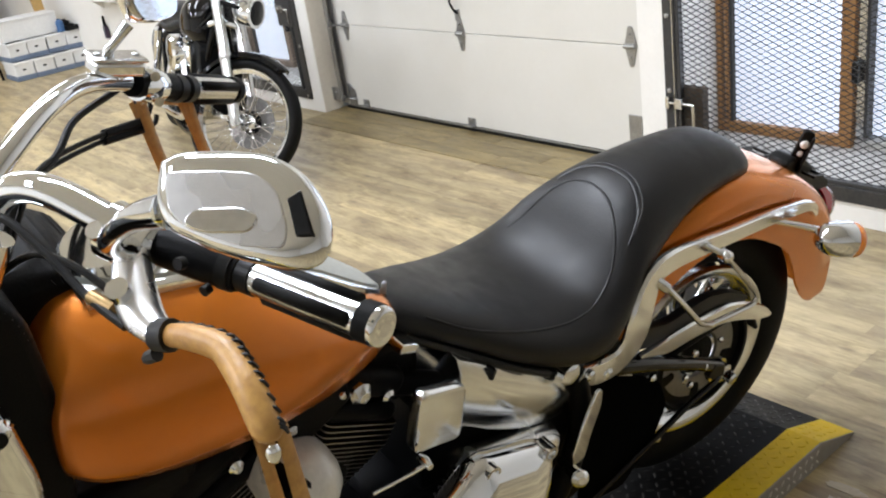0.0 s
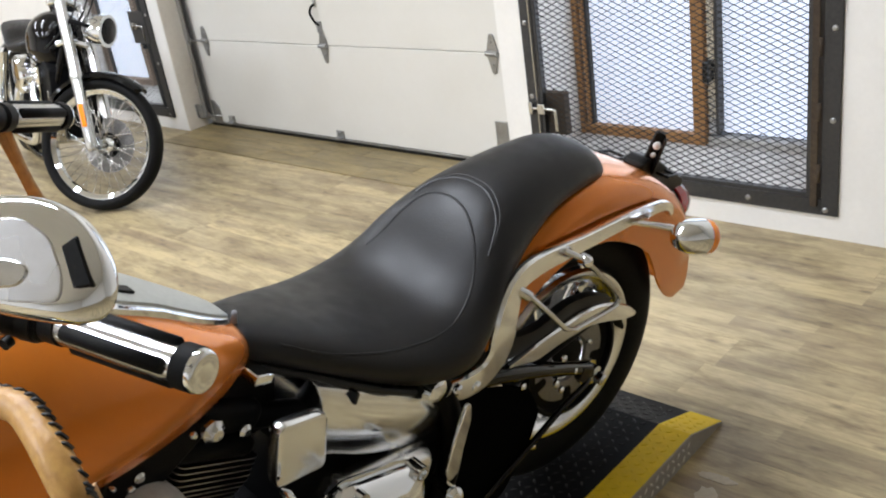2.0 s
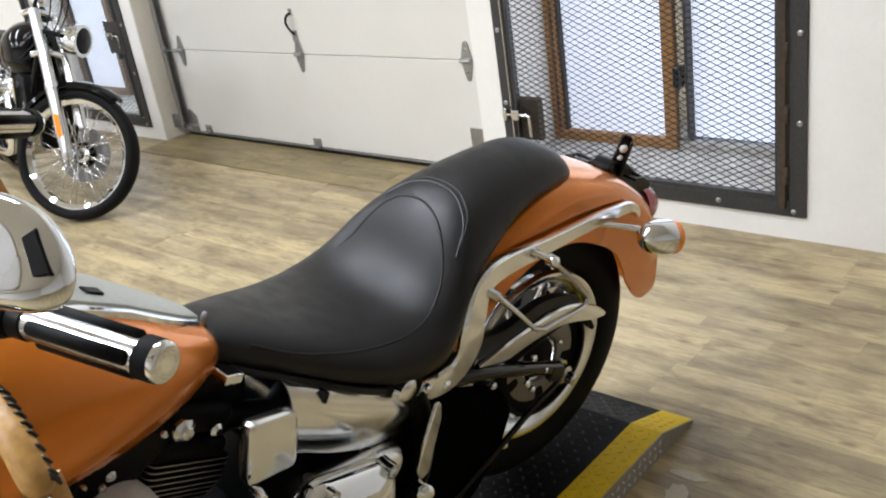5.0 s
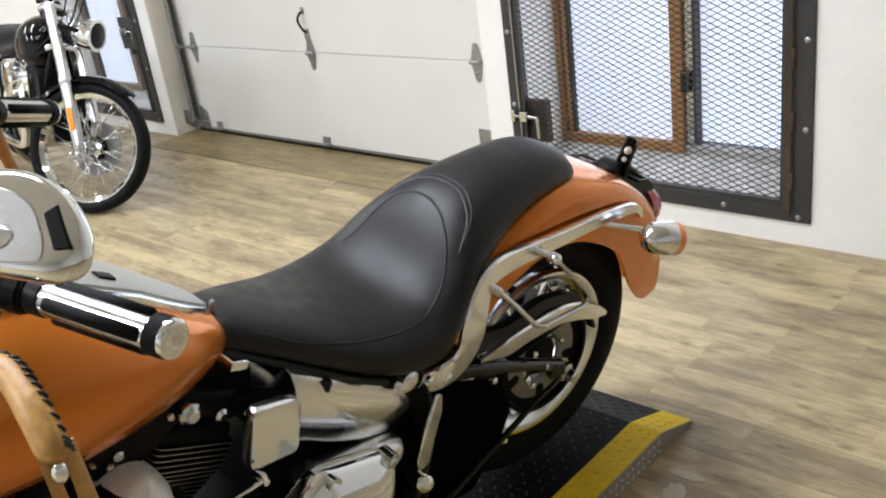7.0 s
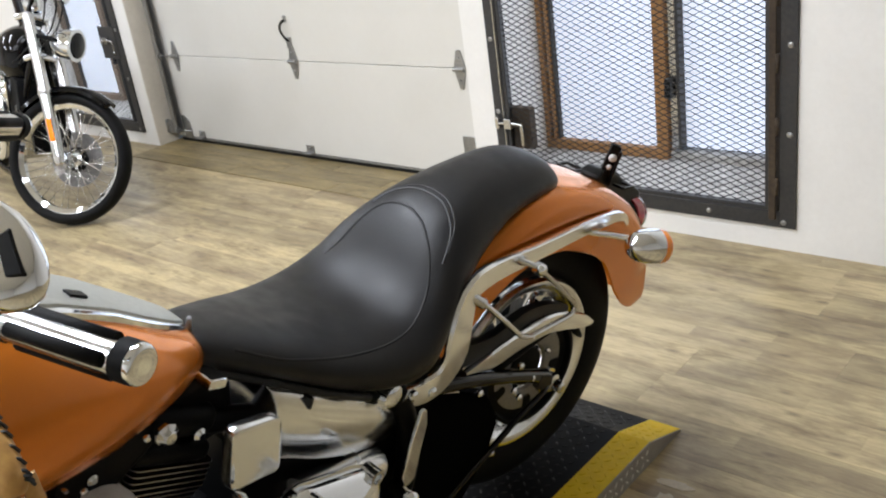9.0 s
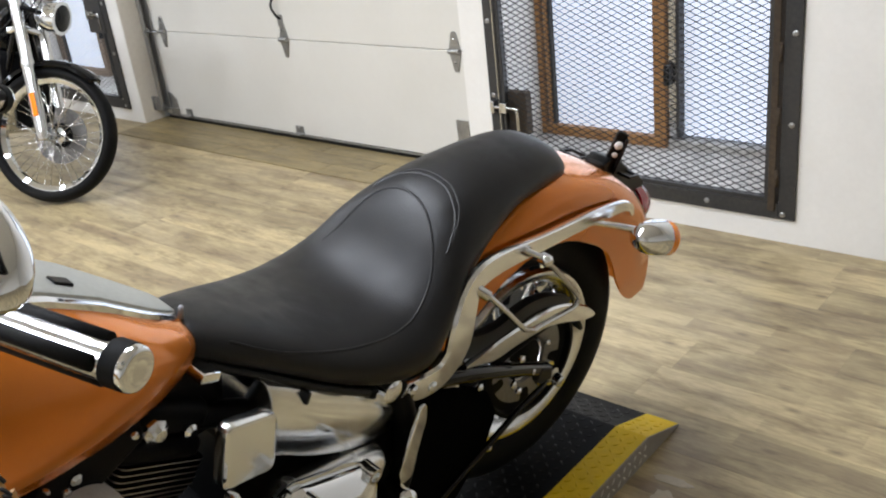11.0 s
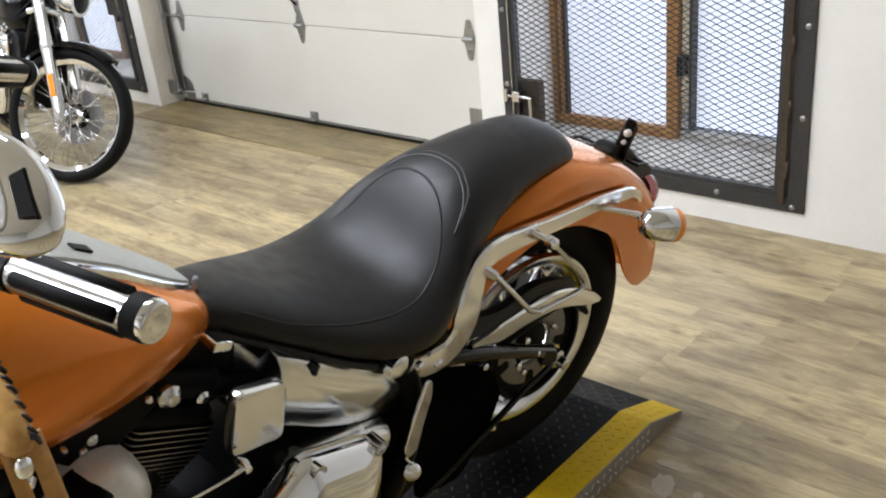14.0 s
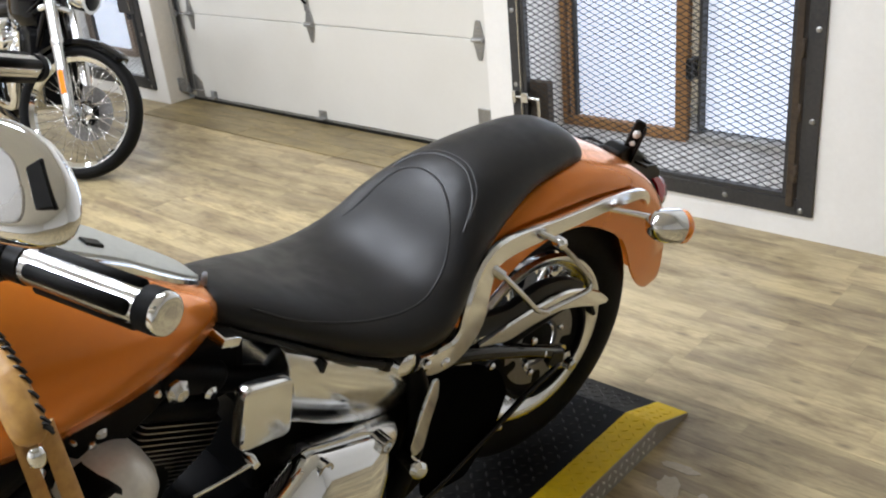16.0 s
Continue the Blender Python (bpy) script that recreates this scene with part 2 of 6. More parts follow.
def box(x0, x1, y0, y1, z0, z1, bevel=0.0, seg=2, bm=None):
    fresh = bmesh.new()
    bmesh.ops.create_cube(fresh, size=1)
    bmesh.ops.transform(fresh, verts=fresh.verts, matrix=Matrix.Translation(((x0 + x1) / 2, (y0 + y1) / 2, (z0 + z1) / 2)) @ Matrix.Diagonal((x1 - x0, y1 - y0, z1 - z0, 1)))
    if bevel:
        bmesh.ops.bevel(fresh, geom=fresh.edges[:], offset=bevel, segments=seg, affect='EDGES', profile=0.5)
    # the six large faces stay flat-shaded
    for f in sorted(fresh.faces, key=lambda f: -f.calc_area())[:6]:
        f.material_index = 1
    return joined(bm, fresh)


def joined(bm, fresh):
    if bm is None:
        return fresh
    tmp = bpy.data.meshes.new("tmp")
    fresh.to_mesh(tmp)
    fresh.free()
    bm.from_mesh(tmp)
    bpy.data.meshes.remove(tmp)
    return bm


def moved(bm, m):
    bmesh.ops.transform(bm, verts=bm.verts, matrix=m)
    return bm


def spline(keys, n):
    """Smooth rows through the keys (tuples of equal length), n rows in all."""
    k = np.array(keys, float)
    out = []
    for s in np.linspace(0, len(k) - 1 - 1e-9, n):
        i = int(s)
        u = s - i
        p0, p1, p2, p3 = k[max(i - 1, 0)], k[i], k[i + 1], k[min(i + 2, len(k) - 1)]
        out.append(0.5 * (2 * p1 + (p2 - p0) * u + (2 * p0 - 5 * p1 + 4 * p2 - p3) * u * u + (3 * p1 - p0 - 3 * p2 + p3) * u ** 3))
    return out


def loft(rings, closed=False, caps=True, bm=None):
    """Skin rings of points of equal count; closed: the last joins the first."""
    bm = bm or bmesh.new()
    rows = [[bm.verts.new(p) for p in ring] for ring in rings]
    n = len(rows[0])
    pairs = list(zip(rows, rows[1:])) + ([(rows[-1], rows[0])] if closed else [])
    for a, b in pairs:
        for i in range(n):
            bm.faces.new((a[i], a[(i + 1) % n], b[(i + 1) % n], b[i]))
    if caps and not closed:
        bm.faces.new(rows[0][::-1])
        bm.faces.new(rows[-1])
    bmesh.ops.recalc_face_normals(bm, faces=bm.faces)
    return bm


def tube(points, radius, n=10, steps=None, bm=None, flat=1.0):
    """A round bar along a smooth line; radius may be one number or one a key."""
    keys = [(*p, r) for p, r in zip(points, radius if hasattr(radius, "__len__") else [radius] * len(points))]
    rows = spline(keys, steps or max(2, 6 * (len(keys) - 1) + 1)) if len(keys) > 2 else [np.array(k, float) for k in keys]
    rings = []
    ref = Vector((0.31, 0.17, 0.93)).normalized()
    side = None
    for i, r in enumerate(rows):
        a, b = rows[max(i - 1, 0)][:3], rows[min(i + 1, len(rows) - 1)][:3]
        d = Vector(b - a).normalized()
        if side is None:
            side = d.cross(ref).normalized()
        side = (side - d * side.dot(d)).normalized()
        up = d.cross(side)
        c = Vector(r[:3])
        rings.append([c + float(r[3]) * (math.cos(t) * side + flat * math.sin(t) * up) for t in (2 * math.pi * k / n for k in range(n))])
    return loft(rings, bm=bm)


def lathe(profile, n=40, axis='x', bm=None, m=None, closed=False):
    """Turn a profile of (along, radius) round an axis."""
    rings = []
    for along, r in profile:
        ring = []
        for k in range(n):
            t = 2 * math.pi * k / n
            c, s = r * math.cos(t), r * math.sin(t)
            ring.append({'x': (along, c, s), 'y': (c, along, s), 'z': (c, s, along)}[axis])
        rings.append([Vector(p) for p in ring])
    fresh = loft(rings, closed=closed)
    if m is not None:
        moved(fresh, m)
    return joined(bm, fresh)


def slab(outline, x0, x1, bevel=0.004, seg=2, bm=None, axis='x'):
    """An outline in (y, z) given a thickness along x (or (x, z) along y, or (x, y) along z)."""
    fresh = bmesh.new()

    def at(p, q):
        return {'x': (q, p[0], p[1]), 'y': (p[0], q, p[1]), 'z': (p[0], p[1], q)}[axis]
    a = [fresh.verts.new(at(p, x0)) for p in outline]
    b = [fresh.verts.new(at(p, x1)) for p in outline]
    n = len(a)
    fresh.faces.new(a[::-1])
    fresh.faces.new(b)
    for i in range(n):
        fresh.faces.new((a[i], a[(i + 1) % n], b[(i + 1) % n], b[i]))
    bmesh.ops.recalc_face_normals(fresh, faces=fresh.faces)
    if bevel:
        bmesh.ops.bevel(fresh, geom=fresh.edges[:], offset=bevel, segments=seg, affect='EDGES', profile=0.5)
    return joined(bm, fresh)


def rounded(points, r=0.012, n=4):
    """An outline with its corners rounded."""
    out = []
    k = len(points)
    for i in range(k):
        p = Vector(points[i])
        a, b = Vector(points[i - 1]) - p, Vector(points[(i + 1) % k]) - p
        ra = min(r, a.length * 0.45, b.length * 0.45)
        p0, p2 = p + a.normalized() * ra, p + b.normalized() * ra
        for s in range(n + 1):
            u = s / n
            out.append(tuple(p0 * (1 - u) ** 2 + p * 2 * u * (1 - u) + p2 * u * u))
    return out


def ribbon(keys, x, thick, n=40, bm=None):
    """A flat bar on edge along (y, z, height) keys, its outer face bulging a little at x."""
    rows = spline(keys, n)
    rings = []
    for i, r in enumerate(rows):
        d = Vector((rows[min(i + 1, n - 1)] - rows[max(i - 1, 0)])[:2]).normalized()
        nx = Vector((-d.y, d.x))
        ring = []
        for u, v in ((-1, 0.2), (-0.88, 0.88), (0, 1.0), (0.88, 0.88), (1, 0.2), (0.9, -0.6), (-0.9, -0.6)):
            q = Vector(r[:2]) + nx * (u * r[2] / 2)
            ring.append(Vector((x + (r[3] if len(r) > 3 else 0.0) + v * thick / 2, q.x, q.y)))
        rings.append(ring)
    return loft(rings, bm=bm)


def bolt(x, y, z, r, h, axis='x', bm=None, dome=True):
    prof = [(0, r), (h * 0.6, r), (h, r * 0.55)] if dome else [(0, r), (h, r), (h, r * 0.6)]
    m = Matrix.Translation((x, y, z))
    return lathe(prof, 12, axis, bm, m)

# ---- the room ----
ROOM = (-7.0, 9.0, -7.2)          # west x, east x, south y
FACE_L, FACE_R = 0.0, -0.04       # wall faces beside the door
DOOR_X0, DOOR_X1, DOOR_TOP = 0.0, 2.585, 2.45
DOOR_Y = 0.138
WIN_R = (2.737, 3.925, 0.115, 1.86)
WIN_L = (-1.345, -0.150, 0.105, 1.86)


def wall_part(name, boxes, material=WHITEPAINT):
    bm = None
    for b in boxes:
        bm = box(*b, bm=bm)
    return tagged(part(name, bm, material, smooth=False), kind="structure", category="wall")


def wall_with_hole(name, x0, x1, face, hole, material=WHITEPAINT):
    hx0, hx1, hz0, hz1 = hole
    back = 0.40
    return wall_part(name, [(x0, hx0, face, back, 0, CEILING_Z), (hx1, x1, face, back, 0, CEILING_Z), (hx0, hx1, face, back, 0, hz0), (hx0, hx1, face, back, hz1, CEILING_Z)], material)


tagged(wall_with_hole("wall_north_1", ROOM[0], DOOR_X0, FACE_L, WIN_L), "white painted interior wall with a grilled window")
tagged(wall_with_hole("wall_north_2", DOOR_X1, ROOM[1], FACE_R, WIN_R), "white painted interior wall with a grilled window")
tagged(wall_part("wall_north_3", [(DOOR_X0, DOOR_X1, 0.0, 0.40, DOOR_TOP, CEILING_Z)]), "white painted wall above the garage door")
tagged(wall_part("wall_west", [(ROOM[0] - 0.15, ROOM[0], ROOM[2], 0.4, 0, CEILING_Z)]), "plain white painted end wall")
tagged(wall_part("wall_east", [(ROOM[1], ROOM[1] + 0.15, ROOM[2], 0.4, 0, CEILING_Z)]), "plain white painted end wall")
tagged(wall_part("wall_south", [(ROOM[0], ROOM[1], ROOM[2] - 0.15, ROOM[2], 0, CEILING_Z)]), "plain white painted wall")
tagged(part("ceiling", box(ROOM[0], ROOM[1], ROOM[2], 0.4, CEILING_Z, CEILING_Z + 0.15), CEILPAINT, smooth=False), "flat white painted ceiling", "ceiling", kind="structure")
# cream lining of the door recess
tagged(part("trim", box(DOOR_X0 - 0.001, DOOR_X0 + 0.004, 0.004, DOOR_Y, 0, DOOR_TOP), REVEALPAINT, smooth=False), "scuffed cream lining of the door recess", "trim", kind="structure")

for _x, _y in TUBES:
    lamp = thing("ceiling_light", pose(_x, _y, CEILING_Z), "long white fluorescent ceiling fixture with a lit diffuser", "ceiling light", "ceiling lights")
    part("housing", box(-0.17, 0.17, -0.86, 0.86, -0.07, 0, 0.008), WHITEPLASTIC, lamp)
    part("diffuser", box(-0.145, 0.145, -0.82, 0.82, -0.10, -0.069, 0.01), TUBE, lamp, "glowing diffuser")

# ---- garage door ----
door = tagged(thing("garage_door", pose(0, DOOR_Y, 0), "closed white sectional garage door with steel hinges and handle", "garage door"), kind="structure")
SEAMS = [0.03, 0.535, 1.06, 1.585, 2.11, 2.44]
for z0, z1 in zip(SEAMS, SEAMS[1:]):
    part("panel", box(0.02, DOOR_X1 + 0.05, 0, 0.045, z0 + 0.0015, z1 - 0.0015, 0.003, 1), DOORPAINT, door, smooth=False)
part("bottom_seal", box(0.06, DOOR_X1 + 0.05, -0.006, 0.05, 0.0, 0.022, 0.004), BLACKPLASTIC, door, "black rubber bottom seal")
part("seal_retainer", box(0.06, DOOR_X1 + 0.05, -0.004, 0.001, 0.021, 0.030, 0.001, 1), STEEL, door, "zinc seal retainer")


def hinge(x, z, s=1.0):
    """A leaf hinge: two pointed plates meeting at the seam, a knuckle and a roller stub."""
    bm = slab(rounded([(x - 0.034, z), (x - 0.012, z + 0.085 * s), (x + 0.012, z + 0.085 * s), (x + 0.034, z), (x + 0.010, z - 0.092 * s), (x - 0.010, z - 0.092 * s)], 0.008, 3), -0.008, -0.001, 0.002, 1, axis='y')
    ob = part("hinge", bm, STEEL, door, "galvanised steel hinge")
    part("knuckle", tube([(x - 0.03, -0.014, z), (x + 0.03, -0.014, z)], 0.011, 10), STEEL, ob)
    for dz in (0.05, -0.05):
        part("bolt", bolt(x, -0.008, z + dz * s, 0.006, -0.006, 'y'), STEEL, ob)
    return ob


for zs in SEAMS[1:4]:
    for hx in (0.20, 1.275, 2.40):
        hinge(hx, zs)
pull = part("pull_handle", tube([(1.262, -0.004, 0.745), (1.262, -0.026, 0.74), (1.255, -0.036, 0.718), (1.254, -0.034, 0.692), (1.264, -0.02, 0.655), (1.268, -0.004, 0.640)], [0.007, 0.0065, 0.006, 0.006, 0.006, 0.006], 8), BLACKMETAL, door, "black lift handle")
part("mount", box(1.245, 1.285, -0.006, 0, 0.60, 0.66, 0.003), STEEL, pull)
part("mount", box(1.252, 1.273, -0.008, 0, 0.735, 0.770, 0.003), STEEL, pull)
for bx in (0.28, 1.27, 2.42):
    br = part("bottom_bracket", box(bx - 0.030, bx + 0.030, -0.006, 0, 0.033, 0.078, 0.002), STEEL, door, "zinc bottom bracket")
    part("foot", box(bx - 0.032, bx + 0.032, -0.035, -0.004, 0.033, 0.042, 0.002), STEEL, br)
    part("bolt", bolt(bx, -0.006, 0.064, 0.007, -0.008, 'y'), STEEL, br)
part("corner_plate", slab([(0.10, 0.03), (0.18, 0.03), (0.18, 0.13), (0.13, 0.165), (0.10, 0.165)], -0.005, 0, 0.002, 1, axis='y'), STEEL, door, "zinc corner plate")
part("corner_plate", box(2.365, 2.437, -0.007, 0, 0.03, 0.225, 0.002), STEEL, door, "zinc corner plate")

track = tagged(thing("door_track", pose(0, 0, 0), "galvanised steel roller track of the garage door", "door track"), kind="structure")
part("rail", joined(box(0.055, 0.060, 0.095, 0.125, 0.06, 2.44, 0.001, 1), box(0.055, 0.105, 0.122, 0.126, 0.06, 2.44, 0.001, 1)), STEEL, track)
part("rail", box(0.055, 0.092, 0.091, 0.096, 0.06, 2.44, 0.001, 1), STEEL, track)
for tz in (0.06, 1.2, 1.9):
    clip = part("bracket", joined(box(0.006, 0.058, 0.085, 0.090, tz, tz + 0.085, 0.001, 1), box(0.004, 0.009, 0.075, 0.088, tz, tz + 0.085, 0.001, 1)), STEEL, track)
    part("bolt", bolt(0.03, 0.085, tz + 0.05, 0.009, -0.009, 'y'), STEEL, clip)
for tz in (0.075, 0.535):
    wheel_ = part("roller", lathe([(-0.006, 0.006), (-0.006, 0.02), (0.006, 0.02), (0.006, 0.006)], 16, 'x', None, Matrix.Translation((0.085, 0.098, tz))), STEEL, track)
    part("stem", tube([(0.085, 0.098, tz), (0.20, 0.125, tz)], 0.005, 8), STEEL, wheel_)


# ---- grilled windows ----
def grille_window(n, hole, face, flip):
    """Steel-framed expanded-metal grille before a wooden sliding window. flip: latch on the right."""
    x0, x1, z0, z1 = hole
    win = tagged(thing("window_%d" % n, pose(0, 0, 0), "wooden sliding window with bright daylight behind its panes", "window"), kind="structure")
    gy = 0.30
    # the left window takes the wood with haze in its colour
    wood = HAZEWOOD if flip else WINWOOD
    sz = 0.207
    mid = x0 + 0.59
    part("window_frame", box(x0, x0 + 0.022, gy - 0.035, gy + 0.06, 0.165, z1, 0.003), wood, win)
    part("window_frame", box(x0 + 0.0225, x0 + 0.034, gy - 0.020, gy + 0.05, sz, z1 - 0.06, 0.002), BRUSHED, win, "metal weather strip")
    part("window_frame", box(x0 + 0.0345, x0 + 0.052, gy - 0.026, gy + 0.05, sz, z1 - 0.06, 0.002), wood, win)
    part("window_frame", box(x0 + 0.053, x0 + 0.068, gy - 0.02, gy + 0.03, sz, z1 - 0.06, 0.002), IRON, win)
    part("window_frame", box(x1 - 0.17, x1, gy - 0.035, gy + 0.06, 0.165, z1, 0.003), wood, win)
    part("window_frame", box(x0 + 0.0225, mid - 0.0035, gy - 0.035, gy + 0.06, 0.160, sz - 0.0005, 0.004), wood, win)
    part("window_frame", box(mid - 0.003, x1 - 0.17, gy - 0.010, gy + 0.06, 0.160, sz - 0.012, 0.004), SILL, win, "grey metal sill track")
    part("window_frame", box(x0 + 0.033, x1 - 0.17, gy - 0.035, gy + 0.06, z1 - 0.06, z1, 0.004), wood, win)
    s1 = part("sash", box(mid - 0.055, mid - 0.003, gy - 0.030, gy + 0.012, sz, z1 - 0.06, 0.003), wood, win, "stained wood meeting stile")
    part("sash", box(mid - 0.002, mid + 0.035, gy - 0.012, gy + 0.04, sz, z1 - 0.06, 0.003), BRUSHED, win, "metal weather strip")
    part("sash", box(mid + 0.035, mid + 0.048, gy - 0.016, gy + 0.045, sz, z1 - 0.06, 0.002), IRON, win)
    part("latch", box(mid - 0.004, mid + 0.022, gy - 0.045, gy - 0.013, 0.42, 0.50, 0.004), BLACKPLASTIC, s1)
    for a, b, yy in ((x0 + 0.066, mid - 0.053, gy), (mid + 0.046, x1 - 0.168, gy + 0.03)):
        part("pane", box(a, b, yy, yy + 0.004, sz, z1 - 0.06), GLOW, win, "bright frosted pane", smooth=False)
    part("window_sill", slab([(face + 0.002, z0 + 0.001), (face + 0.002, z0 + 0.022), (gy - 0.03, 0.166), (gy + 0.06, 0.166), (gy + 0.06, z0 + 0.001)], x0 + 0.001, x1 - 0.001, 0.0), SILL, win, "dusty grey sill", smooth=False)

    gr = thing("window_grille", pose(0, 0, 0), "dark steel expanded-metal security grille bolted over the window", "window grille", "window grilles")
    f0, w = face - 0.012, 0.056
    X0, X1, Z0, Z1 = x0 - 0.02, x1 + 0.035, z0 - 0.028, z1 + 0.02
    for nm, a, b, c, d in (("frame_bar", X0, X0 + w, Z0, Z1), ("frame_bar", X1 - w, X1, Z0, Z1), ("frame_bar", X0 + w, X1 - w, Z0, Z0 + w), ("frame_bar", X0 + w, X1 - w, Z1 - w, Z1)):
        part(nm, box(a, b, f0, face - 0.001, c, d, 0.0015, 1), IRON, gr)
    for i, (bx, bz) in enumerate([(bx, bz) for bx in (X0 + 0.022, X1 - 0.022) for bz in (0.42, 0.715, 1.2, 1.6)] + [(X1 - 0.04, Z0 + 0.02), (X0 + 0.04, Z0 + 0.02), (X0 + 0.6, Z0 + 0.028), (X1 - 0.31, Z0 + 0.028)]):
        part("bolt", bolt(bx, f0, bz, 0.0098, -0.006, 'y'), STEEL, gr, "zinc bolt head")
    for a, b, c, d in ((X0 + w, X0 + w + 0.016, Z0 + w, Z1 - w), (X1 - w - 0.052, X1 - w - 0.036, Z0 + w, Z1 - w), (X0 + w + 0.016, X1 - w - 0.052, Z0 + w, Z0 + w + 0.016), (X0 + w + 0.016, X1 - w - 0.052, Z1 - w - 0.016, Z1 - w)):
        part("leaf_bar", box(a, b, f0 + 0.004, face + 0.02, c, d, 0.0015, 1), IRON, gr)
    part("gap_wire", box(X0 + w - 0.012, X0 + w - 0.008, f0 - 0.002, f0 + 0.001, Z0 + w, Z1 - w), BRUSHED, gr)
    # hinge stile with welded knuckles
    hx = X1 - w - 0.020 if not flip else X0 + w - 0.018
    hs = part("hinge_stile", box(hx - 0.014, hx + 0.010, f0 - 0.010, f0 + 0.03, Z0 + 0.03, Z1 - 0.03, 0.002, 1), RUST, gr, "rusty hinge stile")
    for k in range(8):
        zc = Z0 + 0.12 + k * 0.21
        part("knuckle", tube([(hx + 0.014, f0 - 0.008, zc), (hx + 0.014, f0 - 0.008, zc + 0.06)], 0.006, 8), RUST, hs)
    # lattice
    a, b = 0.0245, 0.0057
    bm = bmesh.new()
    ly0, ly1 = face + 0.004, face + 0.006
    mx0, mx1, mz0, mz1 = X0 + w - 0.006, X1 - w + 0.006, Z0 + w - 0.006, Z1 - w + 0.006
    nx, nz = int((mx1 - mx0) / a), int((mz1 - mz0) / (2 * b))
    t = 0.0012 if flip else 0.0018
    for k in range(nz + 1):
        prev = None
        for i in range(nx + 1):
            x = mx0 + i * a
            z = mz0 + k * 2 * b + b * (-1) ** (i + k)
            here = [bm.verts.new((x, ly0, z - t)), bm.verts.new((x, ly1, z - t)), bm.verts.new((x, ly1, z + t)), bm.verts.new((x, ly0, z + t))]
            if prev:
                for q in range(4):
                    bm.faces.new((prev[q], prev[(q + 1) % 4], here[(q + 1) % 4], here[q]))
            prev = here
    mesh_ob = part("lattice", bm, MESHIRON, gr, "expanded-metal diamond lattice", smooth=False)
    mesh_ob["kind"] = "stuff"
    # lock box behind the lattice with its slide bolt before it
    if flip:
        part("lock_plate", box(X1 - 0.225, X1 - 0.045, f0 - 0.004, f0 + 0.002, 0.54, 0.735, 0.002), IRON, gr, "steel lock plate")
        bz, bx0, f0 = 0.65, X1 - 0.16, f0 - 0.004
    else:
        bz, bx0 = 0.375, X0 + 0.045
        part("lock_plate", box(bx0, bx0 + 0.115, face + 0.012, face + 0.05, 0.26, 0.432, 0.003), RUST, gr, "steel lock box")
    part("slide_bolt", tube([(bx0 - 0.012, f0 - 0.016, bz), (bx0 + 0.085, f0 - 0.016, bz), (bx0 + 0.098, f0 - 0.018, bz - 0.012), (bx0 + 0.10, f0 - 0.018, bz - 0.085)], 0.0065, 8), BRUSHED, gr, "zinc slide bolt")
    part("staple", box(bx0 + 0.015, bx0 + 0.05, f0 - 0.026, f0 - 0.002, bz - 0.02, bz + 0.022, 0.003), BRUSHED, gr)
    part("staple", box(bx0 - 0.03, bx0 - 0.012, f0 - 0.024, f0 - 0.001, bz - 0.024, bz + 0.026, 0.003), BRUSHED, gr)
    return gr


grille_window(1, WIN_R, FACE_R, False)
grille_window(2, WIN_L, FACE_L, True)

# ---- ramp platform under the orange motorcycle ----
RX0, RX1, RY0, RY1, RH = 3.42, 4.10, -3.6, -1.165, 0.058
ramp = thing("ramp_platform", pose(0, 0, 0), "low black diamond-plate platform with a yellow painted edge", "platform")
SLOPE = 0.15
NOSE = [(RY0, 0.0), (RY0, RH), (RY1 - SLOPE, RH), (RY1, 0.004), (RY1, 0.0)]
part("deck", slab(NOSE, RX0, RX1 - 0.0, 0.0), BLACKPLATE, ramp, smooth=False)
part("yellow_edge", slab([(RY0, RH), (RY0, RH + 0.0015), (RY1 - SLOPE, RH + 0.0015), (RY1 + 0.001, 0.0055), (RY1, 0.004), (RY1 - SLOPE, RH)], RX1 - 0.082, RX1 + 0.0012, 0.0), YELLOW, ramp, "yellow painted edge stripe", smooth=False)
part("side_plate", slab([(RY0, 0.0), (RY0, RH), (RY1 - SLOPE, RH), (RY1, 0.004), (RY1, 0.0)], RX1, RX1 + 0.004, 0.0), PLATE, ramp, "bare metal side", smooth=False)


def treads(name, material, x0, x1, y0, y1, normal):
    """Raised lozenges of tread plate on the deck, the slope or the side."""
    bm = bmesh.new()
    step = 0.024
    nx, ny = int((x1 - x0) / step), int((y1 - y0) / step)
    for i in range(nx):
        for j in range(ny):
            cx, cy = x0 + (i + 0.5) * step, y0 + (j + 0.5) * step
            a = radians(45 if (i + j) % 2 else -45)
            d, e = Vector((math.cos(a), math.sin(a))), Vector((-math.sin(a), math.cos(a)))
            ring = [d * 0.0095, d * 0.003 + e * 0.0028, d * -0.003 + e * 0.0028, d * -0.0095, d * -0.003 - e * 0.0028, d * 0.003 - e * 0.0028]
            base = [bm.verts.new(normal(cx + q.x, cy + q.y, 0.0)) for q in ring]
            top = [bm.verts.new(normal(cx + q.x * 0.6, cy + q.y * 0.6, 0.0016)) for q in ring]
            bm.faces.new(top)
            for k in range(6):
                bm.faces.new((base[k], base[(k + 1) % 6], top[(k + 1) % 6], top[k]))
    bmesh.ops.recalc_face_normals(bm, faces=bm.faces)
    ob = part(name, bm, material, ramp, smooth=False)
    ob["kind"] = "stuff"


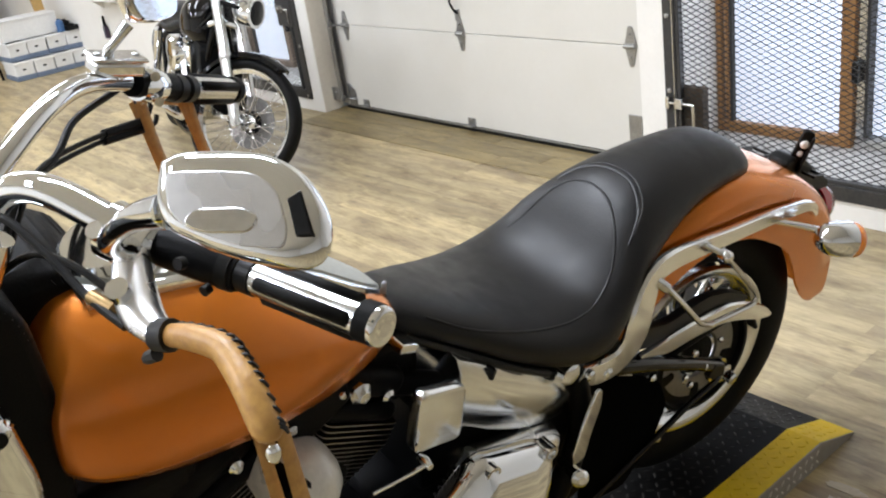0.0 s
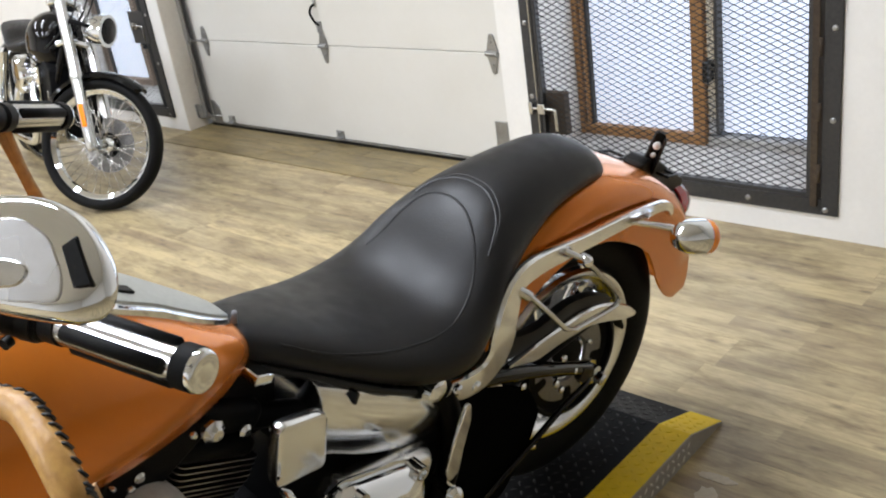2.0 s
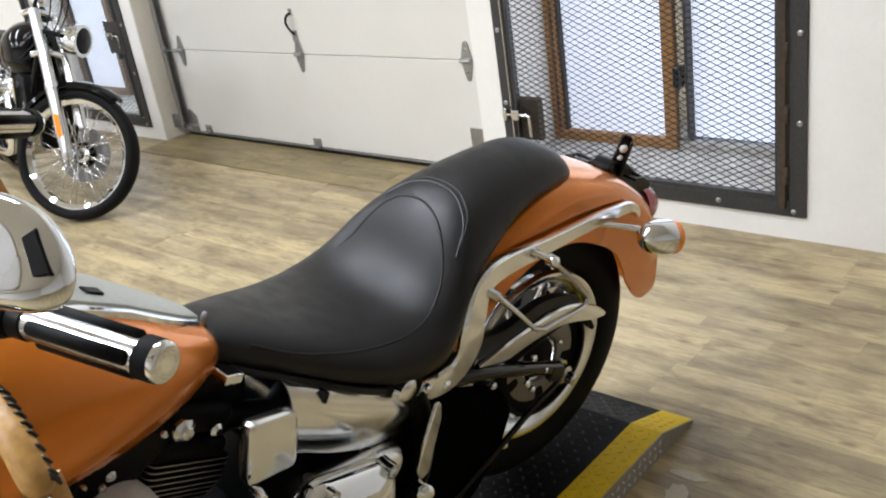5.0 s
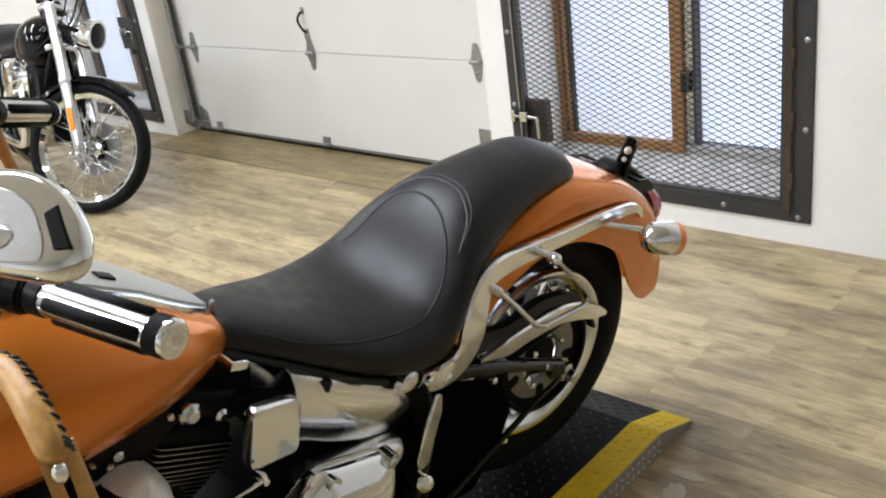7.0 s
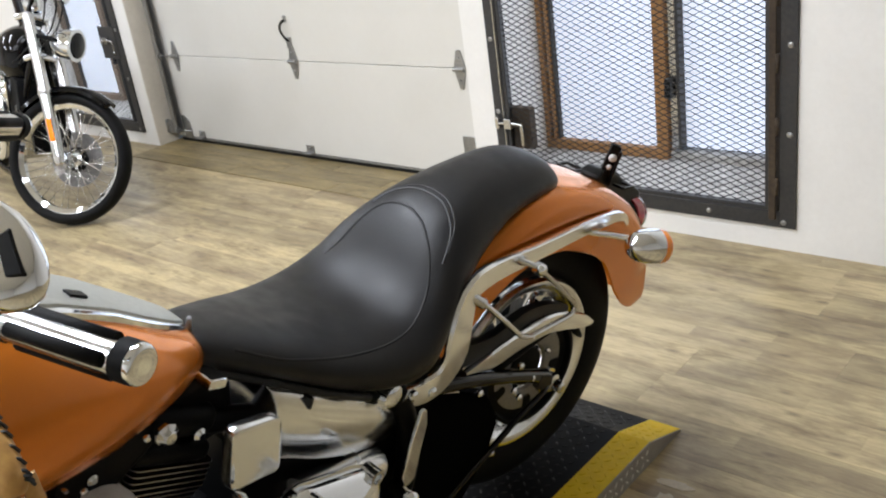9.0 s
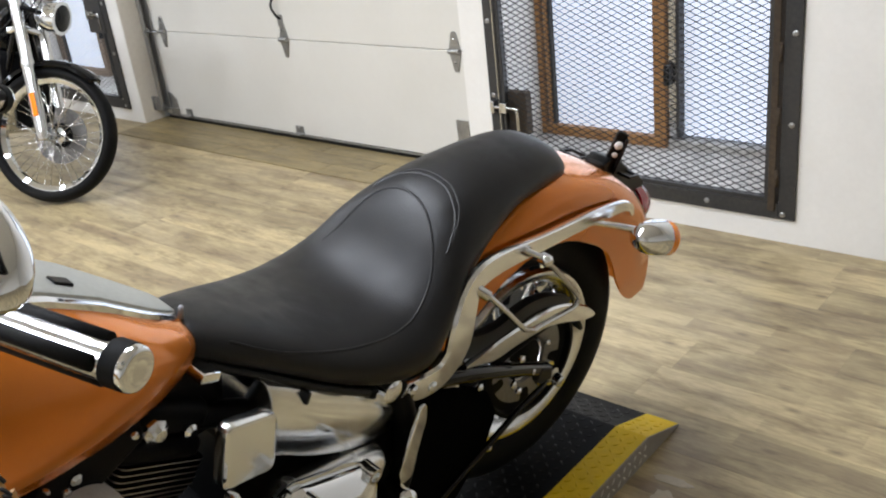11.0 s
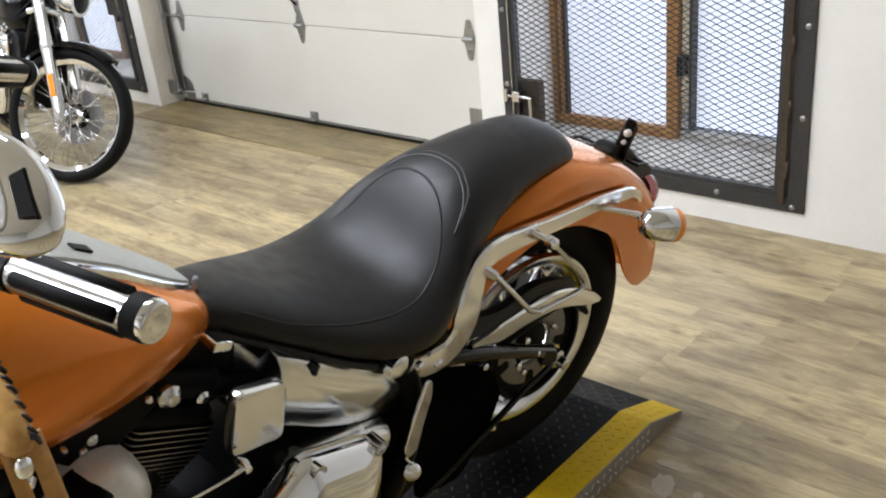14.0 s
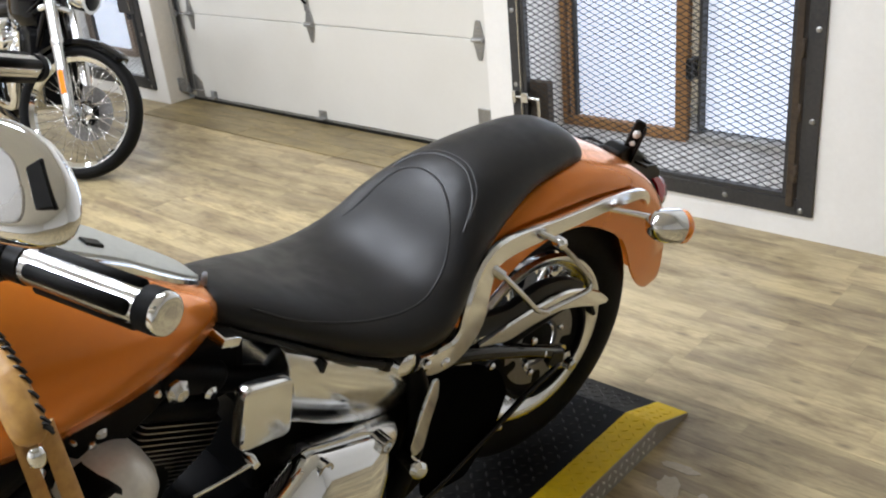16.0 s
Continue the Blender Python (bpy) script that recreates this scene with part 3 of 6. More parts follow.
treads("deck_tread", TREAD, RX0, RX1 - 0.084, -2.4, RY1 - SLOPE, lambda x, y, h: (x, y, RH + h))
treads("edge_tread", YELLOW, RX1 - 0.081, RX1, -2.4, RY1 - SLOPE, lambda x, y, h: (x, y, RH + 0.0015 + h))
_k = (RH - 0.004) / SLOPE
treads("slope_tread", TREAD, RX0, RX1 - 0.084, RY1 - SLOPE, RY1 - 0.01, lambda x, y, h: (x, y, RH - (y - RY1 + SLOPE) * _k + h))
treads("slope_edge_tread", YELLOW, RX1 - 0.081, RX1, RY1 - SLOPE, RY1 - 0.01, lambda x, y, h: (x, y, RH + 0.0015 - (y - RY1 + SLOPE) * _k + h))
treads("side_tread", BRIGHTTREAD, 0.004, RH - 0.004, -2.4, RY1 - SLOPE, lambda z, y, h: (RX1 + 0.004 + h, y, z))

# ---- orange motorcycle: x to its left, y to its rear from the rear axle, z up its lean ----
LEAN = 15.5
bike = thing("motorcycle", pose(3.825, -1.571, 0.06, 0, LEAN, 0), "orange cruiser motorcycle with black seat and chrome trim on its stand", "motorcycle")
AX = 0.325


def wheel_parts(parent, r_tyre, w_tyre, r_rim, centre):
    c = Matrix.Translation(centre)
    ring = []
    rows = []
    h = r_tyre - r_rim
    for k in range(24):
        a = 2 * math.pi * k / 24
        u, v = math.cos(a), math.sin(a)
        along = math.copysign(abs(u) ** 0.8, u) * w_tyre / 2
        rr = (r_tyre + r_rim) / 2 + math.copysign(abs(v) ** 0.85, v) * h / 2
        rows.append((along, rr))
    return part("tyre", lathe(rows, 72, 'x', None, c, closed=True), RUBBER, parent, "black rubber tyre")


rear = part("rear_wheel", lathe([(-0.060, 0.192), (-0.054, 0.199), (-0.046, 0.190), (-0.04, 0.176), (-0.02, 0.166), (0.02, 0.166), (0.04, 0.176), (0.046, 0.190), (0.054, 0.199), (0.060, 0.192), (0.058, 0.182), (0.044, 0.170), (0.03, 0.158), (-0.03, 0.158), (-0.044, 0.170), (-0.058, 0.182)], 72, 'x', None, Matrix.Translation((0, 0, AX)), closed=True), BRUSHED, bike, "polished alloy rear wheel")
part("rim_lip", lathe([(0.048, 0.166), (0.060, 0.176), (0.066, 0.186), (0.066, 0.196), (0.058, 0.202), (0.044, 0.176)], 72, "x", None, Matrix.Translation((0, 0, AX)), closed=True), POLISHED, rear, "polished rim lip")
wheel_parts(rear, 0.315, 0.128, 0.190, (0, 0, AX))
for k in range(9):
    a = 2 * math.pi * k / 9 + 0.2
    d, e = Vector((0, math.cos(a), math.sin(a))), Vector((0, -math.sin(a), math.cos(a)))
    c = Vector((0, 0, AX))
    rings = []
    for r, w, t in ((0.040, 0.018, 0.024), (0.075, 0.012, 0.017), (0.12, 0.012, 0.015), (0.164, 0.024, 0.018)):
        p = c + d * r + e * (0.03 * math.sin(r * 12))
        rings.append([p + e * w * u + Vector((v * t + 0.022, 0, 0)) for u, v in ((-1, -0.6), (-0.6, -1), (0.6, -1), (1, -0.6), (1, 0.6), (0.6, 1), (-0.6, 1), (-1, 0.6))])
    part("spoke", loft(rings), CHROME, rear)
part("hub", lathe([(-0.07, 0.01), (-0.07, 0.045), (-0.04, 0.05), (0.04, 0.05), (0.07, 0.045), (0.075, 0.01)], 32, 'x', None, Matrix.Translation((0, 0, AX))), BLACKMETAL, rear)
sp = part("belt_sprocket", lathe([(0.066, 0.10), (0.066, 0.130), (0.088, 0.130), (0.088, 0.122), (0.076, 0.118), (0.076, 0.10)], 60, 'x', None, Matrix.Translation((0, 0, AX)), closed=True), BLACKMETAL, rear, "black belt sprocket")
part("sprocket_face", lathe([(0.068, 0.052), (0.068, 0.118), (0.074, 0.118), (0.076, 0.09), (0.073, 0.056)], 48, 'x', None, Matrix.Translation((0, 0, AX)), closed=True), DARKALLOY, sp, "grey sprocket web")
for k in range(5):
    a = 2 * math.pi * k / 5 + 0.3
    part("bolt", bolt(0.075, 0.062 * math.cos(a), AX + 0.062 * math.sin(a), 0.007, 0.009), CHROME, sp)
    b_ = a + 0.63
    part("web_slot", moved(slab(rounded([(-0.016, -0.010), (0.016, -0.014), (0.016, 0.014), (-0.016, 0.010)], 0.008), 0.0735, 0.0765, 0.0, 1), Matrix.Translation((0, 0.088 * math.cos(b_), AX + 0.088 * math.sin(b_))) @ pose(0, 0, 0, math.degrees(b_))), BLACKMETAL, sp, "dark slot")
part("brake_disc", lathe([(-0.070, 0.075), (-0.070, 0.140), (-0.075, 0.140), (-0.075, 0.075)], 48, 'x', None, Matrix.Translation((0, 0, AX)), closed=True), STEEL, rear)
# the wheel stands a little straighter than the frame
AXLE = Vector((0.977, -0.15, 0.115)).normalized()
rear.matrix_basis = Matrix.Translation((-0.012, -0.006, 0.338)) @ Vector((1, 0, 0)).rotation_difference(AXLE).to_matrix().to_4x4() @ Matrix.Translation((0, 0, -AX))
part("axle_nut", lathe([(0.095, 0.022), (0.116, 0.022), (0.120, 0.016), (0.121, 0.0135), (0.136, 0.0130), (0.140, 0.009), (0.1405, 0.002)], 18, 'x', None, Matrix.Translation((0, 0.008, AX - 0.006))), BRUSHED, bike, "bright axle nut")
part("axle_washer", lathe([(0.088, 0.03), (0.097, 0.03)], 20, 'x', None, Matrix.Translation((0, 0.012, AX - 0.012))), BRUSHED, bike)


# rear fender, swept round the axle
def fender_rows(n=44):
    rows = []
    for deg, crown, side, low, wid in spline([(1.0, .404, .398, .392, .094), (2.5, .409, .397, .352, .104), (6, .412, .396, .320, .107), (11, .412, .394, .296, .108), (18, .411, .392, .276, .109), (30, .419, .391, .261, .109), (45, .427, .392, .267, .109), (62, .432, .398, .287, .109), (82, .453, .420, .316, .109), (100, .495, .455, .365, .108), (118, .526, .486, .412, .107), (136, .552, .512, .438, .105), (152, .552, .512, .435, .10), (166, .54, .50, .44, .09)], n):
        a = radians(deg)
        d = Vector((0, math.cos(a), math.sin(a)))
        ring = []
        for x, r in ((1, low), (1, (low + side) / 2), (1.0, side), (0.93, side + (crown - side) * 0.45), (0.78, side + (crown - side) * 0.72), (0.5, side + (crown - side) * 0.92), (0.2, crown), (0, crown)):
            ring.append((x * wid, r))
        full_ring = ring + [(-x, r) for x, r in ring[-2::-1]]
        outer = [Vector((x, 0, AX)) + d * r for x, r in full_ring]
        inner = [Vector((x * 0.975, 0, AX)) + d * (r - 0.003) for x, r in full_ring[::-1]]
        rows.append(outer + inner)
    return rows


fender = part("rear_fender", loft(fender_rows()), ORANGE, bike, "glossy orange rear fender")


# seat
def seat_rings(keys, n=60, m=40):
    rings = []
    for y, w, zt, zb, e, crown in spline(keys, n):
        ring = []
        zm = zb + (zt - zb) * 0.42
        dish = 0.012 * math.exp(-((y + 0.50) / 0.13) ** 2)
        for k in range(m):
            a = 2 * math.pi * k / m
            c, s = math.cos(a), math.sin(a)
            x = w * math.copysign(abs(c) ** (2 / e), c)
            z = zm + (zt - zm) * abs(s) ** (2 / crown) if s > 0 else zm - (zm - zb) * abs(s) ** 0.5
            z -= dish * max(0.0, 1 - (x / w) ** 2) * (1 if s > 0 else 0)
            ring.append(Vector((x * (1 - 0.10 * max(0, -s)), y, z)))
        rings.append(ring)
    return rings


SEAT = [(-0.832, 0.030, 0.858, 0.838, 2.2, 2.0), (-0.812, 0.060, 0.866, 0.812, 2.3, 2.0), (-0.74, 0.094, 0.838, 0.766, 2.4, 1.9), (-0.64, 0.134, 0.793, 0.702, 2.6, 2.0), (-0.56, 0.156, 0.770, 0.664, 2.7, 2.1),
        (-0.49, 0.163, 0.770, 0.652, 2.7, 2.1), (-0.44, 0.152, 0.792, 0.668, 2.8, 2.1), (-0.395, 0.136, 0.830, 0.695, 2.8, 2.2), (-0.35, 0.120, 0.858, 0.725, 2.6, 2.0), (-0.29, 0.106, 0.870, 0.762, 2.4, 1.9),
        (-0.20, 0.091, 0.876, 0.79, 2.3, 1.7), (-0.10, 0.082, 0.870, 0.79, 2.3, 1.7), (-0.04, 0.074, 0.850, 0.785, 2.3, 1.7), (-0.01, 0.055, 0.826, 0.770, 2.2, 1.8), (0.002, 0.028, 0.803, 0.765, 2.0, 1.8)]
seat = part("seat", loft(seat_rings(SEAT)), SEATVINYL, bike, "stitched black vinyl two-up seat")


SEATROWS = np.array(spline(SEAT, 200))


def on_seat(x, y, lift=0.0):
    """A place on the seat's upper skin over x, y."""
    w, zt, zb, e, crown = [float(np.interp(y, SEATROWS[:, 0], SEATROWS[:, j])) for j in range(1, 6)]
    zm = zb + (zt - zb) * 0.42
    c = min(0.995, abs(x) / w) ** (e / 2)
    dish = 0.012 * math.exp(-((y + 0.50) / 0.13) ** 2) * max(0.0, 1 - (x / w) ** 2)
    return (x, y, zm + (zt - zm) * math.sqrt(1 - c * c) ** (2 / crown) - dish + lift)


def seat_seam(keys, r):
    rows = spline(keys, 60)
    part("seam", tube([on_seat(q[0], q[1], -r * 0.45) for q in rows], r, 6, 120), SEATVINYL, seat, "raised stitched seam")


# round the rider's bucket, and across the step behind it
seat_seam([(-0.104, -0.46), (-0.095, -0.435), (-0.083, -0.40), (-0.068, -0.373), (-0.045, -0.360), (-0.012, -0.357), (0.025, -0.367), (0.060, -0.389), (0.088, -0.416), (0.104, -0.440), (0.114, -0.468), (0.121, -0.500), (0.122, -0.54), (0.119, -0.58), (0.112, -0.64), (0.093, -0.72), (0.064, -0.78)], 0.0024)
seat_seam([(-0.085, -0.365), (-0.072, -0.340), (-0.047, -0.322), (-0.015, -0.314), (0.023, -0.318), (0.050, -0.332), (0.078, -0.356), (0.098, -0.395)], 0.0024)
seat_seam([(-0.080, -0.345), (-0.050, -0.312), (-0.015, -0.304), (0.023, -0.308), (0.050, -0.322), (0.075, -0.343), (0.094, -0.380)], 0.0016)
RIM = [(y, float(np.interp(y, SEATROWS[:, 0], SEATROWS[:, 1])), float(np.interp(y, SEATROWS[:, 0], SEATROWS[:, 3]))) for y in np.linspace(-0.81, -0.60, 16)]
part("seat_rim", tube([(w * 0.955, y, zb + 0.007) for y, w, zb in RIM], 0.006, 10, 60), SEATVINYL, seat, "rolled lower edge of the seat")
part("nose_strap", tube([(0.012, -0.808, 0.880), (0.015, -0.812, 0.879), (0.016, -0.814, 0.868), (0.015, -0.812, 0.858)], [0.0025, 0.0038, 0.0042, 0.0035], 10, 16, flat=0.5), GREYSTRAP, seat, "grey strap at the seat nose")
part("nose_bolt", lathe([(-0.004, 0.005), (0.0, 0.0065), (0.004, 0.004), (0.005, 0.0005)], 14, 'x', None, Matrix.Translation((0.020, -0.829, 0.876))), CHROME, seat, "chrome seat bolt")

# fender struts, support rails
for s in (1, -1):
    keys = [(0.205, 0.638, 0.012, -s * 0.012), (0.178, 0.666, 0.017, -s * 0.006), (0.14, 0.689, 0.021, 0), (0.10, 0.699, 0.025, 0), (0.0, 0.717, 0.029, 0), (-0.15, 0.736, 0.033, 0), (-0.30, 0.760, 0.042, s * 0.004), (-0.367, 0.754, 0.050, s * 0.012), (-0.398, 0.702, 0.058, s * 0.022), (-0.404, 0.655, 0.058, s * 0.022), (-0.43, 0.618, 0.054, s * 0.016), (-0.475, 0.613, 0.046, s * 0.010), (-0.515, 0.634, 0.026, s * 0.008)]
    st = part("fender_strut", ribbon(keys, s * 0.122, s * 0.018), POLISHED, bike, "chrome fender strut")
    for y, z in ((-0.50, 0.628), (-0.452, 0.605)):
        part("bolt", bolt(s * 0.140, y, z, 0.010, s * 0.008), CHROME, st)
    if s > 0:
        rail = part("bag_support", tube([(0.128, -0.365, 0.752), (0.145, -0.345, 0.734), (0.155, -0.30, 0.685), (0.163, -0.25, 0.628), (0.165, -0.235, 0.613), (0.165, -0.205, 0.595), (0.165, -0.18, 0.590), (0.165, -0.11, 0.578), (0.165, -0.07, 0.572), (0.165, -0.056, 0.578), (0.164, -0.056, 0.590), (0.162, -0.085, 0.622), (0.157, -0.13, 0.670), (0.152, -0.175, 0.716), (0.150, -0.194, 0.734), (0.128, -0.222, 0.753)], 0.0052, 8, 110), BRUSHED, bike, "bent steel bag support")
        part("stud", tube([(0.128, -0.37, 0.756), (0.148, -0.342, 0.73)], 0.0095, 10), BRUSHED, rail)
        part("nut", lathe([(-0.008, 0.011), (0.01, 0.011), (0.014, 0.006)], 6, 'x', None, Matrix.Translation((0.152, -0.190, 0.730))), CHROME, rail)
part("frame_bolt", lathe([(0.10, 0.020), (0.142, 0.020), (0.148, 0.012), (0.149, 0.005)], 16, 'x', None, Matrix.Translation((0, -0.548, 0.655))), CHROME, bike, "chrome seat post bolt")

# outline of the added slab that darkens the lower wheel
SHADE_SLAB = [(-0.49, 0.60), (-0.335, 0.515), (-0.250, 0.452), (-0.205, 0.366), (-0.225, 0.29), (-0.30, 0.20), (-0.43, 0.235)]
# belt guard, belt, swing arm
part("belt_guard", ribbon([(-0.325, 0.550, 0.006), (-0.28, 0.541, 0.022), (-0.232, 0.531, 0.040), (-0.165, 0.527, 0.041), (-0.10, 0.519, 0.042), (-0.045, 0.508, 0.044), (0.02, 0.481, 0.042), (0.065, 0.457, 0.038), (0.10, 0.437, 0.030), (0.133, 0.418, 0.010)], 0.112, 0.014), POLISHED, bike, "chrome belt guard")
part("belt_upper", ribbon([(-0.34, 0.455, 0.010), (-0.22, 0.462, 0.010), (-0.02, 0.461, 0.010), (0.07, 0.445, 0.010), (0.13, 0.37, 0.010)], 0.088, 0.026), RUBBER, bike, "black drive belt")
part("belt_shield", ribbon([(-0.37, 0.600, 0.050), (-0.33, 0.586, 0.050), (-0.28, 0.569, 0.046), (-0.23, 0.562, 0.040), (-0.145, 0.566, 0.038), (-0.098, 0.559, 0.032), (-0.045, 0.542, 0.026), (0.025, 0.506, 0.014)], 0.098, 0.024), BLACKPLASTIC, bike, "black belt shield")
for s in (1, -1):
    part("swing_arm", tube([(s * 0.100, -0.46, 0.59), (s * 0.112, -0.331, 0.535), (s * 0.116, -0.231, 0.484), (s * 0.116, -0.126, 0.424), (s * 0.112, -0.03, 0.362)], [0.022, 0.017, 0.016, 0.016, 0.020], 12, flat=0.8), BLACKGLOSS, bike, "black swing arm tube")
part("brake_rod", tube([(0.118, -0.03, 0.352), (0.132, -0.056, 0.349), (0.135, -0.14, 0.342), (0.137, -0.226, 0.321), (0.138, -0.30, 0.303), (0.138, -0.42, 0.27), (0.13, -0.52, 0.25)], 0.0065, 10, 40), BLACKGLOSS, bike, "black rod")
part("axle_adjuster", slab(rounded([(-0.075, 0.40), (-0.03, 0.375), (-0.025, 0.345), (-0.06, 0.35), (-0.09, 0.375)], 0.008), 0.118, 0.132, 0.003), BLACKPLASTIC, bike, "black axle adjuster")
for y, z in ((-0.288, 0.488), (-0.146, 0.387), (-0.22, 0.285), (-0.156, 0.473), (-0.17, 0.419), (-0.105, 0.41)):
    part("bolt", bolt(0.124, y, z, 0.0075, 0.008), CHROME, bike)
part("frame_gusset", slab(rounded([(-0.425, 0.553), (-0.372, 0.550), (-0.336, 0.516), (-0.415, 0.498)], 0.008), 0.105, 0.119, 0.003), CHROME, bike, "chrome pivot cover")

# added chrome leaf that imitates the floor's reflection on the black frame tube
part("frame_reflection", slab(rounded([(-0.505, 0.616), (-0.492, 0.610), (-0.488, 0.577), (-0.502, 0.517), (-0.510, 0.468), (-0.532, 0.462), (-0.544, 0.490), (-0.528, 0.552)], 0.008), 0.160, 0.167, 0.003), CHROME, bike, "narrow chrome leaf standing in for a reflection on the frame tube")

# added black slab: stands in for shade over the lower wheel, no real part
part("shade_slab", slab(rounded(SHADE_SLAB, 0.02, 4), 0.112, 0.122, 0.003), SHADEBLACK, bike, "added matt black slab standing in for shade before the rear wheel")

# frame
for s in (1, -1):
    part("frame_tube", tube([(s * 0.11, -0.52, 0.66), (s * 0.135, -0.50, 0.55), (s * 0.14, -0.51, 0.44), (s * 0.13, -0.56, 0.30), (s * 0.12, -0.68, 0.20), (s * 0.12, -1.10, 0.18), (s * 0.10, -1.30, 0.30), (s * 0.05, -1.36, 0.80), (s * 0.03, -1.34, 1.0)], 0.020, 12, 60), BLACKMETAL, bike, "black frame tube")
    part("seat_rail", tube([(s * 0.11, -0.45, 0.63), (s * 0.10, -0.62, 0.66), (s * 0.06, -0.82, 0.74), (s * 0.03, -1.05, 0.84), (s * 0.03, -1.33, 0.97)], 0.018, 10), BLACKMETAL, bike)
part("frame_plate", slab(rounded([(-0.545, 0.64), (-0.40, 0.64), (-0.36, 0.52), (-0.40, 0.30), (-0.58, 0.24), (-0.56, 0.45)], 0.02), 0.085, 0.118, 0.004), BLACKMETAL, bike, "black frame plate")

# oil tank, electrics box, starter, primary cover
rings = []
for y, x, zt, zb in spline([(-0.757, 0.106, 0.786, 0.656), (-0.753, 0.112, 0.784, 0.652), (-0.725, 0.117, 0.766, 0.634), (-0.69, 0.121, 0.740, 0.610), (-0.64, 0.123, 0.706, 0.580), (-0.585, 0.124, 0.668, 0.556), (-0.53, 0.124, 0.632, 0.545)], 24):
    b_ = 0.007
    rings.append([Vector(q) for q in ((-0.10, y, zb), (x - 0.012, y, zb), (x - 0.003, y, zb + 0.002), (x, y, zb + 0.008), (x + b_ * 0.7, y, zb + (zt - zb) * 0.38), (x + b_, y, zb + (zt - zb) * 0.6), (x + b_ * 0.5, y, zt - 0.026), (x - 0.006, y, zt - 0.008), (x - 0.03, y, zt), (-0.10, y, zt))])
oil = part("oil_tank", loft(rings), POLISHED, bike, "mirror-chrome oil tank")
# black sliver that paints the darkness of the tank's crease
part("oil_tank_dark_crease", slab(rounded([(-0.703, 0.744), (-0.697, 0.741), (-0.704, 0.724), (-0.708, 0.726)], 0.002), 0.10, 0.1265, 0.001, 1), BLACKGLOSS, oil)
part("regulator_cover", slab(rounded([(-0.847, 0.788), (-0.765, 0.762), (-0.771, 0.664), (-0.857, 0.684)], 0.015), 0.116, 0.138, 0.005, 2), POLISHED, bike, "chrome cover with rounded corners")
part("starter_cover", tube([(0.122, -0.742, 0.570), (0.122, -0.736, 0.568), (0.122, -0.58, 0.520), (0.122, -0.572, 0.517)], [0.026, 0.032, 0.032, 0.026], 28), SATIN, bike, "chrome starter cover")
for k in range(6):
    part("starter_boot", lathe([(-0.004, 0.010), (-0.002, 0.023), (0.002, 0.023), (0.004, 0.010)], 18, 'y', None, Matrix.Translation((0.128, -0.752 - 0.0085 * k, 0.560 - 0.0085 * k)) @ pose(0, 0, 0, 30)), BLACKPLASTIC, bike)
PRIM = rounded([(-1.20, 0.40), (-1.0, 0.49), (-0.86, 0.575), (-0.778, 0.636), (-0.755, 0.640), (-0.64, 0.592), (-0.612, 0.572), (-0.604, 0.44), (-0.62, 0.30), (-0.72, 0.26), (-1.10, 0.26), (-1.20, 0.34)], 0.03, 6)
prim = part("primary_cover", loft([[Vector((x, -0.80 + (y + 0.80) * k, 0.43 + (z - 0.43) * k)) for y, z in PRIM] for x, k in ((0.150, 0.98), (0.158, 1.0), (0.172, 1.0), (0.180, 0.985), (0.186, 0.955), (0.193, 0.92), (0.209, 0.82), (0.226, 0.64), (0.238, 0.42), (0.244, 0.20), (0.246, 0.03))]), CHROME, bike, "domed chrome primary cover")
for y, z in ((-0.755, 0.622), (-0.632, 0.580), (-0.90, 0.53), (-1.05, 0.445)):
    part("screw", lathe([(0.165, 0.015), (0.192, 0.014), (0.192, 0.009), (0.186, 0.009)], 14, 'x', None, Matrix.Translation((0, y, z))), CHROME, prim)
part("foot_peg", tube([(0.14, -0.535, 0.455), (0.185, -0.555, 0.475), (0.20, -0.560, 0.482), (0.208, -0.564, 0.486)], [0.009, 0.013, 0.0155, 0.007], 16), CHROME, bike, "chrome passenger peg")

# engine: two finned black cylinders in a vee
for tilt, crank in ((30.0, Vector((0.0, -1.050, 0.4385))), (-22.5, Vector((0.0, -0.985, 0.42)))):
    eng = part("cylinder", lathe([(0.14, 0.066), (0.33, 0.066)], 28, 'z', None, Matrix.Translation(crank) @ pose(0, 0, 0, -tilt)), BLACKMETAL, bike, "black finned engine cylinder")
    for k in range(20):
        h = 0.150 + k * 0.0088
        q = max(0.052, min(0.074, 0.074 - 0.0022 * (15 - k)))
        fin = slab(rounded([(-q, -q * 0.92), (q, -q * 0.92), (q, q * 0.92), (-q, q * 0.92)], 0.013, 4), h, h + 0.0022, 0.0, 1, axis='z')
        ob = part("fin", moved(fin, Matrix.Translation(crank) @ pose(0, 0, 0, -tilt)), BLACKMETAL, eng)
        ob.data.materials.append(FINEDGE)
        for f in ob.data.polygons:
            if len(f.vertices) == 4:
                f.material_index = 1
    back = 0.045 if tilt > 0 else 0.085
    head = box(-0.082, 0.082, -0.085, back, 0.325, 0.355, 0.012, 3)
    head = box(-0.080, 0.080, -0.082, back - 0.003, 0.357, 0.405, 0.02, 4, bm=head)
    hd = part("rocker_box", moved(head, Matrix.Translation(crank) @ pose(0, 0, 0, -tilt)), BLACKMETAL, bike, "black rocker box")
    for y in (-0.05, back - 0.04):
        part("bolt", moved(bolt(0.080, y, 0.372, 0.010, 0.012), Matrix.Translation(crank) @ pose(0, 0, 0, -tilt)), CHROME, hd)
